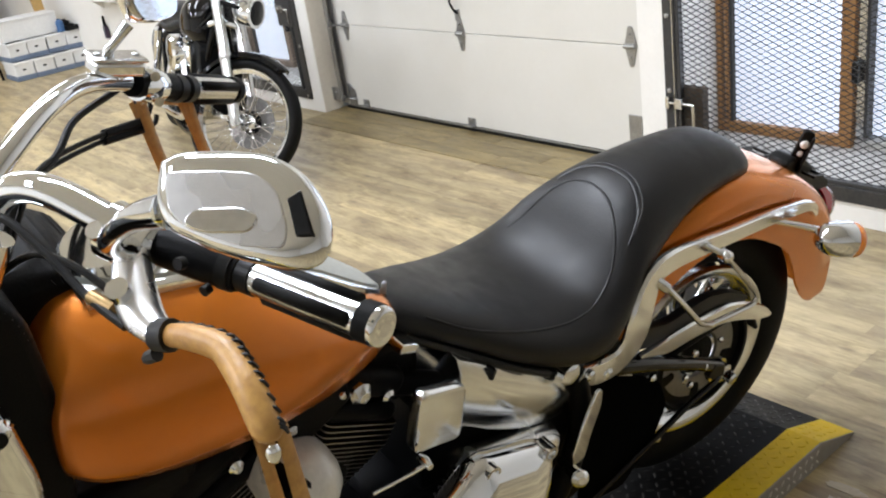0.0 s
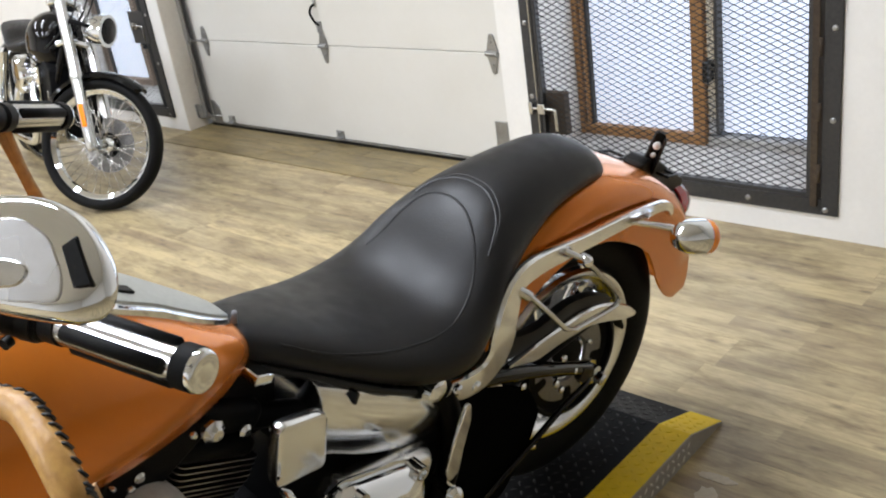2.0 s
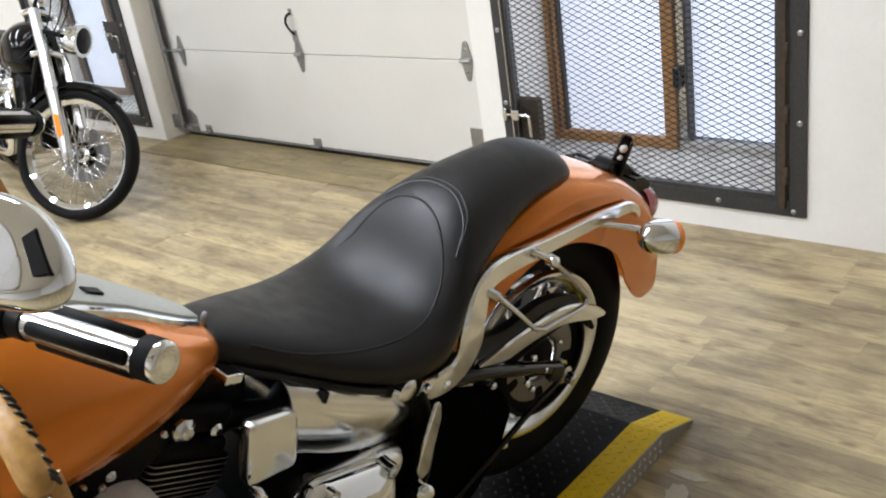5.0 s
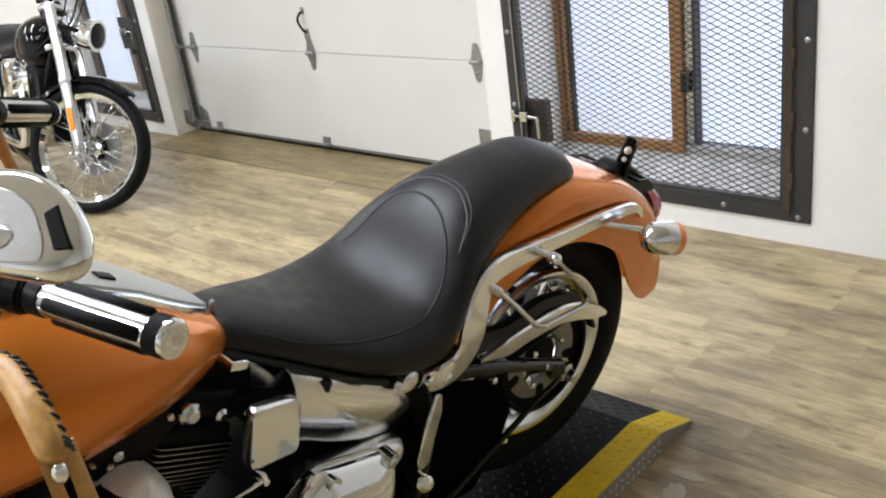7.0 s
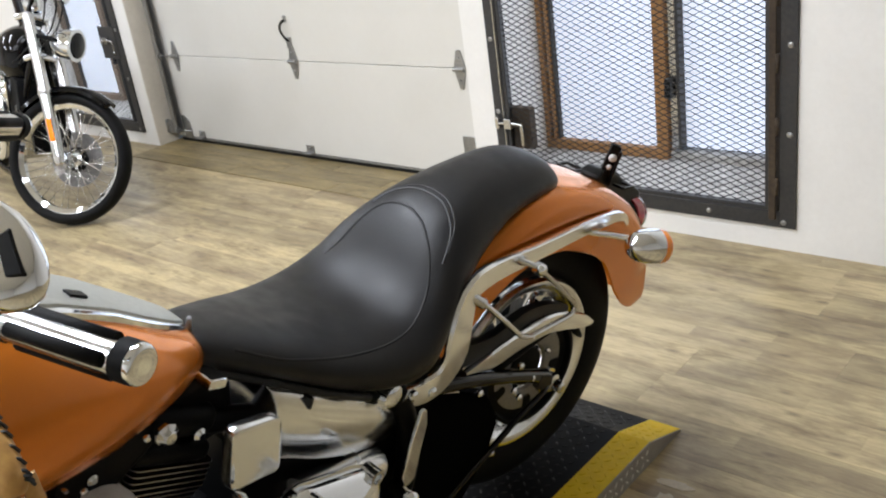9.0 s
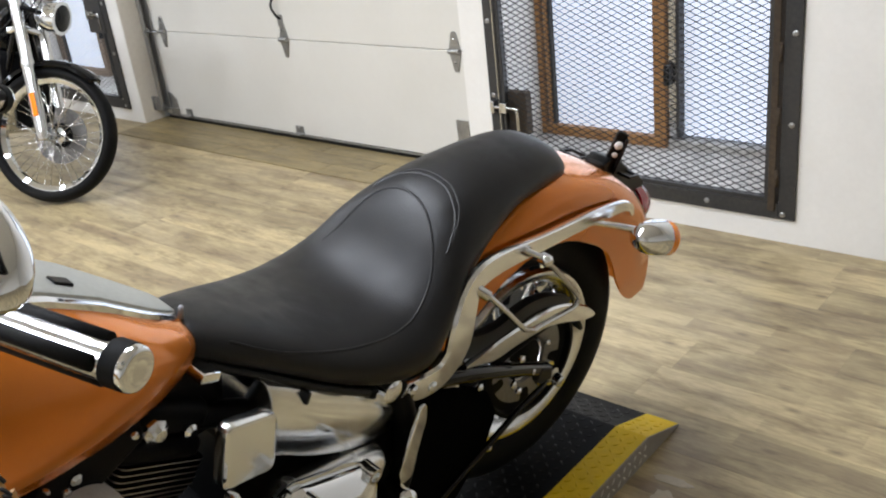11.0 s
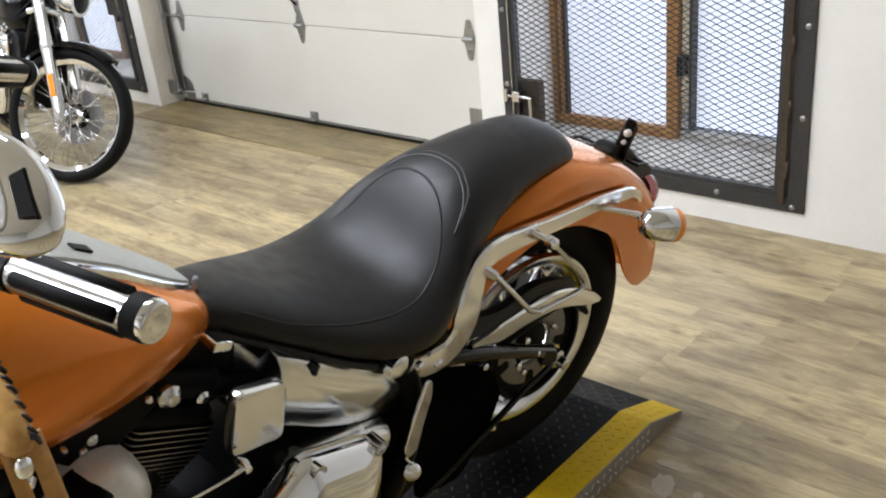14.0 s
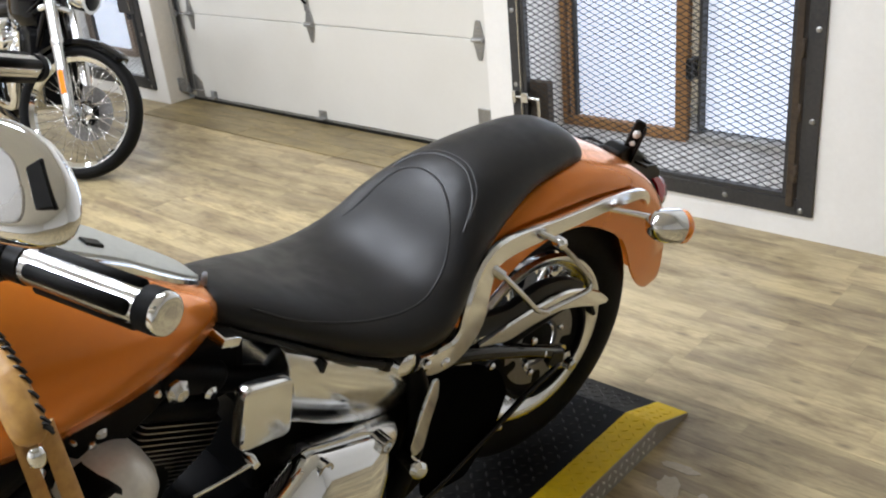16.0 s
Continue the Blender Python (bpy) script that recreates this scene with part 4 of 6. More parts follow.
part("crankcase", lathe([(-0.10, 0.12), (-0.09, 0.15), (0.08, 0.15), (0.10, 0.12)], 40, 'x', None, Matrix.Translation(crank)), BLACKMETAL, bike)
part("coil_bracket", slab(rounded([(-1.062, 0.800), (-1.045, 0.830), (-0.93, 0.835), (-0.925, 0.80), (-1.0, 0.76), (-1.03, 0.765)], 0.008), 0.080, 0.094, 0.003), BLACKMETAL, bike, "black coil bracket")
part("head_bracket", lathe([(0, 0.006), (0, 0.015), (0.006, 0.016), (0.010, 0.011), (0.015, 0.008), (0.016, 0.001)], 8, 'x', None, Matrix.Translation((0.100, -0.918, 0.812)) @ pose(0, 0, 0, 35)), BRUSHED, bike, "bright mount bolt")
# the dome's whiteness is a reflection painted as its colour
hornc = part("horn_cover", lathe([(0.060, 0.048), (0.105, 0.052), (0.128, 0.050), (0.146, 0.043), (0.158, 0.031), (0.165, 0.016), (0.167, 0.001)], 40, 'x', None, Matrix.Translation((0, -1.020, 0.735))), WHITENED_CHROME, bike, "domed chrome horn cover with its white reflection painted in")
part("recess", lathe([(0.10, 0.004), (0.10, 0.018), (0.153, 0.018), (0.157, 0.014), (0.152, 0.010), (0.151, 0.001)], 24, 'x', None, Matrix.Translation((0, -1.043, 0.764))), BLACKMETAL, hornc, "dark recessed plug")
for y, z, r in ((-1.013, 0.803, 0.009), (-1.025, 0.793, 0.007), (-1.014, 0.774, 0.006), (-1.046, 0.812, 0.005), (-0.940, 0.816, 0.007)):
    part("frame_bolt", bolt(0.093, y, z, r * 0.8, 0.008), BRUSHED, bike, "small chrome bolt")
part("shift_rod", tube([(0.165, -0.857, 0.694), (0.165, -0.899, 0.697), (0.165, -0.947, 0.703)], 0.003, 8), CHROME, bike, "thin chrome linkage rod")
part("rod_end", lathe([(-0.012, 0.005), (0.0, 0.009), (0.012, 0.005)], 12, 'x', None, Matrix.Translation((0.160, -0.857, 0.694))), CHROME, bike)
part("tank_mount", moved(box(0.02, 0.090, -0.015, 0.015, -0.007, 0.008, 0.003), Matrix.Translation((0, -0.828, 0.824)) @ pose(0, 0, 0, -22)), CHROME, bike, "chrome tank mount")
part("battery_box", box(-0.09, 0.09, -0.80, -0.50, 0.52, 0.69, 0.01), BLACKMETAL, bike)
part("undertray", box(-0.06, 0.06, -1.20, -0.78, 0.70, 0.825, 0.02), BLACKMETAL, bike)


part("coil_cover", box(-0.075, 0.075, -1.31, -1.12, 0.52, 0.83, 0.02, 3), BLACKMETAL, bike, "black coil cover")


part("transmission_case", box(-0.10, 0.10, -0.88, -0.50, 0.24, 0.53, 0.02, 3), BLACKMETAL, bike, "black transmission case")
# fuel tank, console
def tank_rings(keys, n=46, m=44):
    rings = []
    for y, w, zt, zb, zw, e in spline(keys, n):
        ring = []
        for k in range(m):
            a = 2 * math.pi * k / m
            c, s = math.cos(a), math.sin(a)
            x = w * math.copysign(abs(c) ** (2 / e), c)
            z = zw + (zt - zw) * abs(s) ** (2 / 2.1) if s > 0 else zw - (zw - zb) * abs(s) ** (2 / 2.6)
            ring.append(Vector((x, y, z)))
        rings.append(ring)
    return rings


TANK = [(-1.252, 0.060, 1.000, 0.915, 0.948, 2.2), (-1.248, 0.098, 1.030, 0.896, 0.944, 2.3), (-1.236, 0.122, 1.047, 0.893, 0.942, 2.3), (-1.212, 0.138, 1.060, 0.871, 0.936, 2.3), (-1.16, 0.148, 1.060, 0.845, 0.927, 2.3),
        (-1.08, 0.147, 1.044, 0.822, 0.918, 2.3), (-1.0, 0.135, 1.012, 0.810, 0.905, 2.3), (-0.93, 0.114, 0.965, 0.806, 0.885, 2.2), (-0.87, 0.089, 0.915, 0.812, 0.868, 2.2), (-0.828, 0.062, 0.880, 0.824, 0.855, 2.1), (-0.812, 0.03, 0.862, 0.836, 0.85, 2.0)]
TANKMESH = loft(tank_rings(TANK))
for v in TANKMESH.verts:
    # the two lobes reach further forward than the middle
    v.co.y -= 0.032 * min(1.0, max(0.0, (-1.10 - v.co.y) / 0.14)) * min(1.0, (v.co.x / 0.115) ** 2)
tank = part("fuel_tank", TANKMESH, ORANGE, bike, "glossy orange fuel tank")


def tank_top(y):
    return float(np.interp(y, [k[0] for k in TANK], [k[2] for k in TANK]))


def console_rings(w_scale, lift, n=30):
    rings = []
    for y, w in spline([(-1.20, 0.048), (-1.12, 0.054), (-1.02, 0.051), (-0.92, 0.043), (-0.87, 0.036), (-0.835, 0.026), (-0.820, 0.014)], n):
        z = tank_top(y)
        w *= w_scale
        ring = [(-w, z - 0.025), (-w, z + lift * 0.4), (-w * 0.95, z + lift * 0.85), (-w * 0.85, z + lift), (0, z + lift * 1.02), (w * 0.85, z + lift), (w * 0.95, z + lift * 0.85), (w, z + lift * 0.4), (w, z - 0.025)]
        rings.append([Vector((x, y, q)) for x, q in ring])
    return rings


con = part("console", loft(console_rings(1.0, 0.010)), CONSOLEMETAL, bike, "polished metal tank console")
part("console_trim", loft(console_rings(1.17, 0.005)), CHROME, con, "chrome console trim")
part("console_catch", moved(box(-0.008, 0.008, -0.012, 0.012, 0.0, 0.004, 0.0015), Matrix.Translation((0.018, -0.957, tank_top(-0.957) + 0.009)) @ pose(0, 0, 0, -32)), BLACKPLASTIC, con, "small dark catch")
part("speedometer", moved(lathe([(0.0, 0.050), (0.022, 0.054), (0.028, 0.047), (0.026, 0.0)], 32, 'z'), Matrix.Translation((0, -1.145, 1.060)) @ pose(0, 0, 0, 8)), CHROME, con)

# tail: licence bracket, tail lamp, indicators
lic = part("licence_bracket", slab(rounded([(0.218, 0.705), (0.249, 0.712), (0.30, 0.690), (0.36, 0.645), (0.445, 0.588), (0.452, 0.532), (0.374, 0.572), (0.299, 0.632), (0.235, 0.675)], 0.010), -0.026, 0.022, 0.005, 2), BLACKPLASTIC, bike, "black plastic licence bracket")
ARM = Matrix.Translation((0.012, 0.262, 0.675)) @ pose(0, 0, 0, 6, 8, 42)
part("bracket_arm", moved(slab(rounded([(-0.015, 0.0), (0.015, 0.0), (0.013, 0.095), (-0.011, 0.100)], 0.008), -0.005, 0.005, 0.0015, 1, axis='y'), ARM), BLACKPLASTIC, lic, "black upright arm")
part("arm_rib", moved(box(0.009, 0.015, -0.014, 0.004, 0.0, 0.088, 0.002, 1), ARM), BLACKPLASTIC, lic)
part("bracket_bolt", moved(bolt(0, -0.005, 0.068, 0.009, -0.007, 'y'), ARM), WHITEPLASTIC, lic, "pale bolt")
part("bracket_bolt", moved(bolt(0, -0.005, 0.044, 0.006, -0.004, 'y'), ARM), WHITEPLASTIC, lic, "pale bolt")
for ox, oy, oz in ((-0.062, 0.222, 0.694), (0.026, 0.295, 0.660)):
    wing = None
    for q in ((-0.026, 0.026, 0.0, 0.007, -0.003, 0.003), (-0.026, 0.026, 0.041, 0.048, -0.003, 0.003), (-0.026, -0.019, 0.0, 0.048, -0.003, 0.003), (0.019, 0.026, 0.0, 0.048, -0.003, 0.003)):
        wing = box(*q, 0.001, 1, bm=wing)
    part("slotted_wing", moved(wing, Matrix.Translation((ox, oy, oz)) @ pose(0, 0, 0, -14, 0, 0)), BLACKPLASTIC, lic, "slotted black mounting wing")
tl = part("tail_lamp", moved(lathe([(0.0, 0.050), (0.025, 0.052), (0.05, 0.047), (0.066, 0.034), (0.073, 0.0)], 28, 'y'), Matrix.Translation((0.004, 0.398, 0.532)) @ pose(0, 0, 0, -14)), REDLENS, bike, "red tail lamp lens")
part("tail_lamp_base", moved(lathe([(-0.03, 0.03), (0.0, 0.046), (0.004, 0.046)], 28, 'y'), Matrix.Translation((0.004, 0.393, 0.533)) @ pose(0, 0, 0, -14)), BLACKPLASTIC, tl)
for s in (1, -1):
    stalk = part("indicator_stalk", tube([(s * 0.105, 0.06, 0.675), (s * 0.125, 0.10, 0.662), (s * 0.150, 0.125, 0.655), (s * 0.178, 0.13, 0.656)], [0.006, 0.0065, 0.007, 0.009], 12), CHROME, bike, "chrome indicator stalk")
    m = Matrix.Translation((s * 0.188, 0.118, 0.655)) @ pose(0, 0, 0, -12, 0, -24 * s) @ Matrix.Scale(0.88, 4)
    part("indicator_shell", moved(lathe([(-0.028, 0.006), (-0.020, 0.022), (0.0, 0.035), (0.028, 0.041), (0.052, 0.0415), (0.053, 0.03)], 30, 'y'), m), CHROME, stalk, "bullet-shaped chrome shell")
    part("indicator_lens", moved(lathe([(0.0525, 0.0405), (0.070, 0.0395), (0.080, 0.031), (0.085, 0.0)], 30, 'y'), m), AMBER, stalk, "amber lens")

# ---- handlebar, turned to the right, with its controls ----
BAR = [(-0.285, -0.846, 1.054), (-0.22, -0.95, 1.110), (-0.165, -1.045, 1.166), (-0.125, -1.105, 1.192), (-0.085, -1.155, 1.196), (-0.05, -1.205, 1.182), (-0.02, -1.25, 1.16), (0.02, -1.262, 1.16), (0.045, -1.252, 1.188), (0.068, -1.236, 1.210), (0.105, -1.216, 1.215), (0.18, -1.180, 1.196), (0.265, -1.136, 1.191), (0.38, -1.104, 1.201)]
bar = part("handlebar", tube(BAR, [0.0112] * 5 + [0.0118, 0.012, 0.0122, 0.0128, 0.0135, 0.014, 0.0145, 0.0145, 0.0145], 16, 90), CHROME, bike, "bent chrome handlebar")


def along(a, b, t):
    return tuple(np.array(a) + (np.array(b) - np.array(a)) * t)


def grip(a, b, name, q):
    g = part(name, tube([along(a, b, 0.10), along(a, b, 0.93)], 0.0205 * q, 20), BRUSHED, bar, "chrome handgrip with rubber inlays")
    part("collar", tube([along(a, b, 0.0), along(a, b, 0.10)], 0.0225 * q, 20), BLACKPLASTIC, g)
    part("end_ring", tube([along(a, b, 0.86), along(a, b, 0.955)], 0.0235 * q, 20), RUBBER, g, "black rubber ring")
    part("end_cap", tube([along(a, b, 0.95), along(a, b, 0.985), along(a, b, 1.002), along(a, b, 1.006)], [0.0228 * q, 0.0222 * q, 0.0190 * q, 0.010 * q], 24), CHROME, g, "chrome end cap")
    d = (Vector(b) - Vector(a)).normalized()
    s = d.cross(Vector((0, 0, 1))).normalized()
    u = s.cross(d)
    for k in range(4):
        ang = radians(25 + 90 * k)
        off = (s * math.cos(ang) + u * math.sin(ang)) * 0.0178 * q
        part("inlay", tube([Vector(along(a, b, 0.17)) + off, Vector(along(a, b, 0.82)) + off], 0.0086 * q, 8), RUBBER, g, "black rubber inlay")


grip((0.262, -1.137, 1.191), (0.390, -1.1015, 1.202), "left_grip", 0.68)
grip((-0.222, -0.947, 1.108), (-0.292, -0.836, 1.048), "right_grip", 0.78)
# switch blocks and clamps
for c, e, nm in (((0.195, -1.172, 1.195), (0.258, -1.139, 1.191), "left_switch"), ((-0.172, -1.03, 1.158), (-0.218, -0.953, 1.111), "right_switch")):
    sw = part(nm, tube([c, along(c, e, 0.5), e], [0.0165, 0.0175, 0.0165], 16), BLACKMETAL, bar, "black switch housing")
    part("button", tube([Vector(along(c, e, 0.5)) + Vector((0.012, -0.02, 0.012)), Vector(along(c, e, 0.5)) + Vector((0.014, -0.026, 0.014))], 0.005, 10), BLACKPLASTIC, sw)
    part("button", tube([Vector(along(c, e, 0.75)) + Vector((0.012, -0.018, -0.006)), Vector(along(c, e, 0.75)) + Vector((0.014, -0.024, -0.006))], 0.0045, 10), BLACKPLASTIC, sw)
    part("clamp_ring", tube([along(c, e, 0.80), along(c, e, 0.95)], 0.018, 18), BLACKPLASTIC, sw)

perch = part("clutch_perch", tube([(0.190, -1.196, 1.198), (0.222, -1.210, 1.187), (0.250, -1.217, 1.180), (0.278, -1.216, 1.180)], [0.013, 0.017, 0.016, 0.011], 14, flat=0.8), SATIN, bar, "chrome clutch lever perch")
part("perch_screw", tube([(0.232, -1.222, 1.190), (0.236, -1.228, 1.204)], 0.009, 12), CHROME, perch)
part("bar_clamp", tube([(0.155, -1.196, 1.20), (0.19, -1.178, 1.191)], 0.0245, 18), CHROME, bar, "chrome bar clamp")
part("clamp_bolt", tube([(0.176, -1.205, 1.205), (0.182, -1.218, 1.222)], 0.0075, 10), CHROME, bar)
part("clamp_bolt", tube([(0.196, -1.196, 1.200), (0.202, -1.209, 1.216)], 0.0075, 10), CHROME, bar)

# leather-sleeved clutch lever with its lacing and fringe
LEVER = [(0.280, -1.213, 1.181), (0.305, -1.206, 1.192), (0.332, -1.198, 1.197), (0.354, -1.199, 1.195), (0.377, -1.202, 1.190), (0.400, -1.205, 1.176), (0.406, -1.206, 1.171)]
lever = part("clutch_lever", tube(LEVER, [0.0085, 0.0098, 0.0103, 0.0105, 0.0112, 0.0105, 0.004], 14, 40), LEATHER, bike, "tan leather sleeve over the clutch lever")
part("sleeve_cuff", tube([(0.272, -1.217, 1.178), (0.284, -1.212, 1.183)], 0.0125, 14), LACE, lever, "black leather cuff")
part("cuff_tail", tube([(0.276, -1.222, 1.165), (0.268, -1.226, 1.158), (0.262, -1.224, 1.150)], [0.006, 0.005, 0.003], 8), LACE, lever)
for k in range(17):
    t = 0.06 + 0.056 * k
    p = spline(LEVER, 101)[int(t * 100)]
    p = Vector(p) + Vector((0.002, 0.0068, 0.0078))
    part("stitch", tube([p + Vector((-0.003, -0.0025, 0.0)), p + Vector((0.0, 0.001, 0.001)), p + Vector((0.0025, 0.0035, -0.0035))], 0.0013, 6), LACE, lever, "black lace stitch")
part("lever_ball", lathe([(-0.009, 0.0004), (-0.008, 0.0024), (-0.006, 0.0042), (-0.003, 0.0053), (0, 0.0056), (0.003, 0.0053), (0.006, 0.0042), (0.008, 0.0024), (0.009, 0.0004)], 24, 'z', None, Matrix.Translation((0.408, -1.207, 1.163))), CHROME, lever, "chrome lever ball")
DOWN = Vector((0.267, 0, -0.964))


def fringe(parent, start, length, width, n, lean=(0, 0, 0)):
    """Leather strips hanging side by side."""
    for k in range(n):
        u = (k - (n - 1) / 2) * width
        s = Vector(start) + Vector((u * 0.8, u * 0.6, 0))
        mid = s + DOWN * length * 0.5 + Vector(lean) * 0.5 + Vector((0.003 * math.sin(k * 2.1), 0.003 * math.cos(k * 1.7), 0))
        part("fringe_strip", tube([s, mid, s + DOWN * length * (0.92 + 0.08 * math.sin(3.0 * k)) + Vector(lean)], [width * 0.55, width * 0.70, width * 0.50], 8, 10, flat=0.30), LEATHER, parent, "tan leather fringe strip")


fringe(lever, (0.397, -1.211, 1.177), 0.20, 0.0090, 1)
fringe(lever, (0.399, -1.195, 1.175), 0.20, 0.0115, 1)

rlever = part("brake_lever", tube([(-0.205, -1.015, 1.126), (-0.235, -0.985, 1.104), (-0.26, -0.93, 1.072)], [0.008, 0.009, 0.008], 12), LEATHER, bike, "tan leather sleeve over the brake lever")
fringe(rlever, (-0.186, -1.022, 1.124), 0.118, 0.008, 3, (0.010, 0.012, 0))
fringe(rlever, (-0.238, -0.940, 1.085), 0.12, 0.008, 3, (0.008, 0.014, 0))
RES = Matrix.Translation((-0.160, -1.049, 1.190)) @ Matrix.Rotation(math.atan2(-0.014, 0.054), 4, 'X')
mc = part("brake_master_cylinder", moved(box(-0.016, 0.016, -0.029, 0.029, -0.011, 0.006, 0.005, 3), RES), CHROME, bike, "chrome brake fluid reservoir")
part("reservoir_cap", moved(box(-0.018, 0.018, -0.031, 0.031, 0.006, 0.011, 0.003), RES), BRUSHED, mc)
for y in (-0.022, 0.022):
    part("cap_screw", moved(bolt(0.0, y, 0.011, 0.004, 0.002, 'z'), RES), STEEL, mc)
clamp = part("brake_clamp", tube([(-0.176, -1.024, 1.150), (-0.186, -1.006, 1.142), (-0.196, -0.989, 1.133)], [0.017, 0.021, 0.018], 18), CHROME, bar, "chrome brake lever clamp")
for dz in (0.017, -0.015):
    part("clamp_bolt", tube([(-0.176, -1.004, 1.143 + dz), (-0.160, -1.006, 1.146 + dz)], 0.006, 10), CHROME, clamp)
part("lever_pivot", tube([(-0.196, -1.018, 1.142), (-0.196, -1.016, 1.118)], 0.010, 14), CHROME, clamp)


# mirrors
def rounded_rect(hx, hz, e=3.2, n=32):
    return [(hx * math.copysign(abs(math.cos(a)) ** (2 / e), math.cos(a)), hz * math.copysign(abs(math.sin(a)) ** (2 / e), math.sin(a))) for a in (2 * math.pi * k / n for k in range(n))]


SHELL = [(-0.0529, 0.029), (-0.040, 0.0338), (-0.0127, 0.0335), (0.0125, 0.030), (0.0323, 0.0185), (0.0454, 0.001), (0.0498, -0.0154), (0.0465, -0.0286), (0.0333, -0.0343), (0.0123, -0.031), (-0.011, -0.025), (-0.030, -0.0175), (-0.0456, -0.0092), (-0.0531, 0.0052)]
SHELL_RIM = [(float(q[0]), float(q[1])) for q in spline(SHELL + SHELL[:1], 57)[:-1]]


def mirror(name, m, s):
    """A teardrop shell, its back domed with a flat panel, a slot and a black inset."""
    def section(q, y):
        return [Vector((s * (x * q - 0.002 * (1 - q)), y, z * q)) for x, z in SHELL_RIM]
    mi = part(name, moved(loft([section(q, y) for q, y in ((0.93, 0.003), (0.97, 0.001), (1.0, -0.003), (0.985, -0.007), (0.94, -0.0120), (0.86, -0.0150), (0.76, -0.0165), (0.72, -0.0166), (0.3, -0.0172))]), m), CHROME, bike, "chrome teardrop mirror shell")
    part("glass", moved(loft([section(0.90, 0.0025), section(0.90, 0.0045)]), m), MIRRORGLASS, mi, "mirror glass")
    panel = [(s * x, z) for x, z in ((-0.0449, 0.0195), (-0.020, 0.0195), (0.0079, 0.0175), (0.0229, 0.0067), (0.030, -0.0133), (0.0290, -0.0255), (0.0023, -0.0230), (-0.0290, -0.0125), (-0.0400, -0.002))]
    part("back_panel", moved(slab(rounded(panel, 0.006), -0.0176, -0.012, 0.001, 2, axis='y'), m), BACKPANEL, mi, "satin panel in the shell's back")
    slot = rounded([(s * -0.031, -0.0105), (s * -0.025, -0.002), (s * 0.004, -0.002), (s * 0.0145, -0.008), (s * 0.009, -0.0165), (s * -0.018, -0.0160)], 0.006)
    part("slot_trim", moved(slab(slot, -0.0186, -0.010, 0.001, 1, axis='y'), m), BRUSHED, mi, "oval slot in the shell")
    part("end_inset", moved(slab(rounded([(s * 0.0275, 0.0020), (s * 0.0355, 0.0065), (s * 0.0445, -0.0185), (s * 0.0345, -0.0195)], 0.0015), -0.0172, -0.004, 0.001, 1, axis='y'), m), BLACKPLASTIC, mi, "black inset")
    return mi


def facing(centre, side, normal):
    """A pose with x along side and -y along normal."""
    n = Vector(normal).normalized()
    x = (Vector(side) - n * Vector(side).dot(n)).normalized()
    z = x.cross(-n)
    return Matrix.Translation(centre) @ Matrix((x, -n, z)).transposed().to_4x4()


mirror("left_mirror", facing((0.3970, -1.2005, 1.3415), (0.770, 0.6055, 0.2014), (0.335, -0.610, 0.715)), 1)
mirror("right_mirror", facing((-0.142, -1.004, 1.262), (0.55, -0.80, -0.05), (-0.716, -0.662, -0.222)), -1)
part("mirror_stem", tube([(0.196, -1.20, 1.205), (0.225, -1.222, 1.235), (0.272, -1.232, 1.275), (0.31, -1.232, 1.305), (0.352, -1.228, 1.330)], [0.010, 0.009, 0.008, 0.009, 0.011], 12), CHROME, bike, "chrome mirror stem")
part("mirror_stem", tube([(-0.165, -1.045, 1.175), (-0.156, -1.057, 1.204), (-0.150, -1.048, 1.220), (-0.148, -1.032, 1.236)], [0.008, 0.006, 0.0055, 0.007], 12), CHROME, bike, "chrome mirror stem")

# cables, top of the fork
CABLES = [([(0.24, -1.228, 1.17), (0.19, -1.236, 1.172), (0.13, -1.246, 1.19), (0.08, -1.262, 1.20), (0.03, -1.30, 1.18)], 0.0036),
          ([(0.17, -1.21, 1.15), (0.12, -1.222, 1.155), (0.07, -1.24, 1.145), (0.03, -1.27, 1.10), (0.01, -1.31, 1.02)], 0.0034),
          ([(-0.185, -1.035, 1.15), (-0.17, -1.057, 1.152), (-0.13, -1.116, 1.153), (-0.09, -1.155, 1.140), (-0.04, -1.212, 1.138), (0.0, -1.25, 1.10)], 0.0042),
          ([(-0.20, -0.995, 1.095), (-0.19, -1.009, 1.088), (-0.145, -1.084, 1.112), (-0.09, -1.16, 1.131), (-0.05, -1.20, 1.136), (0.0, -1.25, 1.09)], 0.003),
          ([(-0.20, -1.0, 1.11), (-0.185, -1.02, 1.10), (-0.145, -1.082, 1.120), (-0.09, -1.155, 1.140), (-0.05, -1.195, 1.142), (0.0, -1.245, 1.10)], 0.003)]
for pts, r in CABLES:
    part("cable", tube(pts, r, 8), BLACKPLASTIC, bike, "black control cable")
part("cable_boot", tube([(-0.19, -1.009, 1.088), (-0.145, -1.084, 1.112)], 0.0056, 10), RUBBER, bike)
part("cable_boot", tube([(-0.185, -1.02, 1.100), (-0.145, -1.082, 1.120)], 0.0052, 10), RUBBER, bike)
part("cable_end", tube([(0.215, -1.226, 1.170), (0.192, -1.234, 1.172)], 0.006, 10), mat("brass", (0.30, 0.20, 0.09), 0.4, 0.8, grain=0.3), bike, "brass cable end")
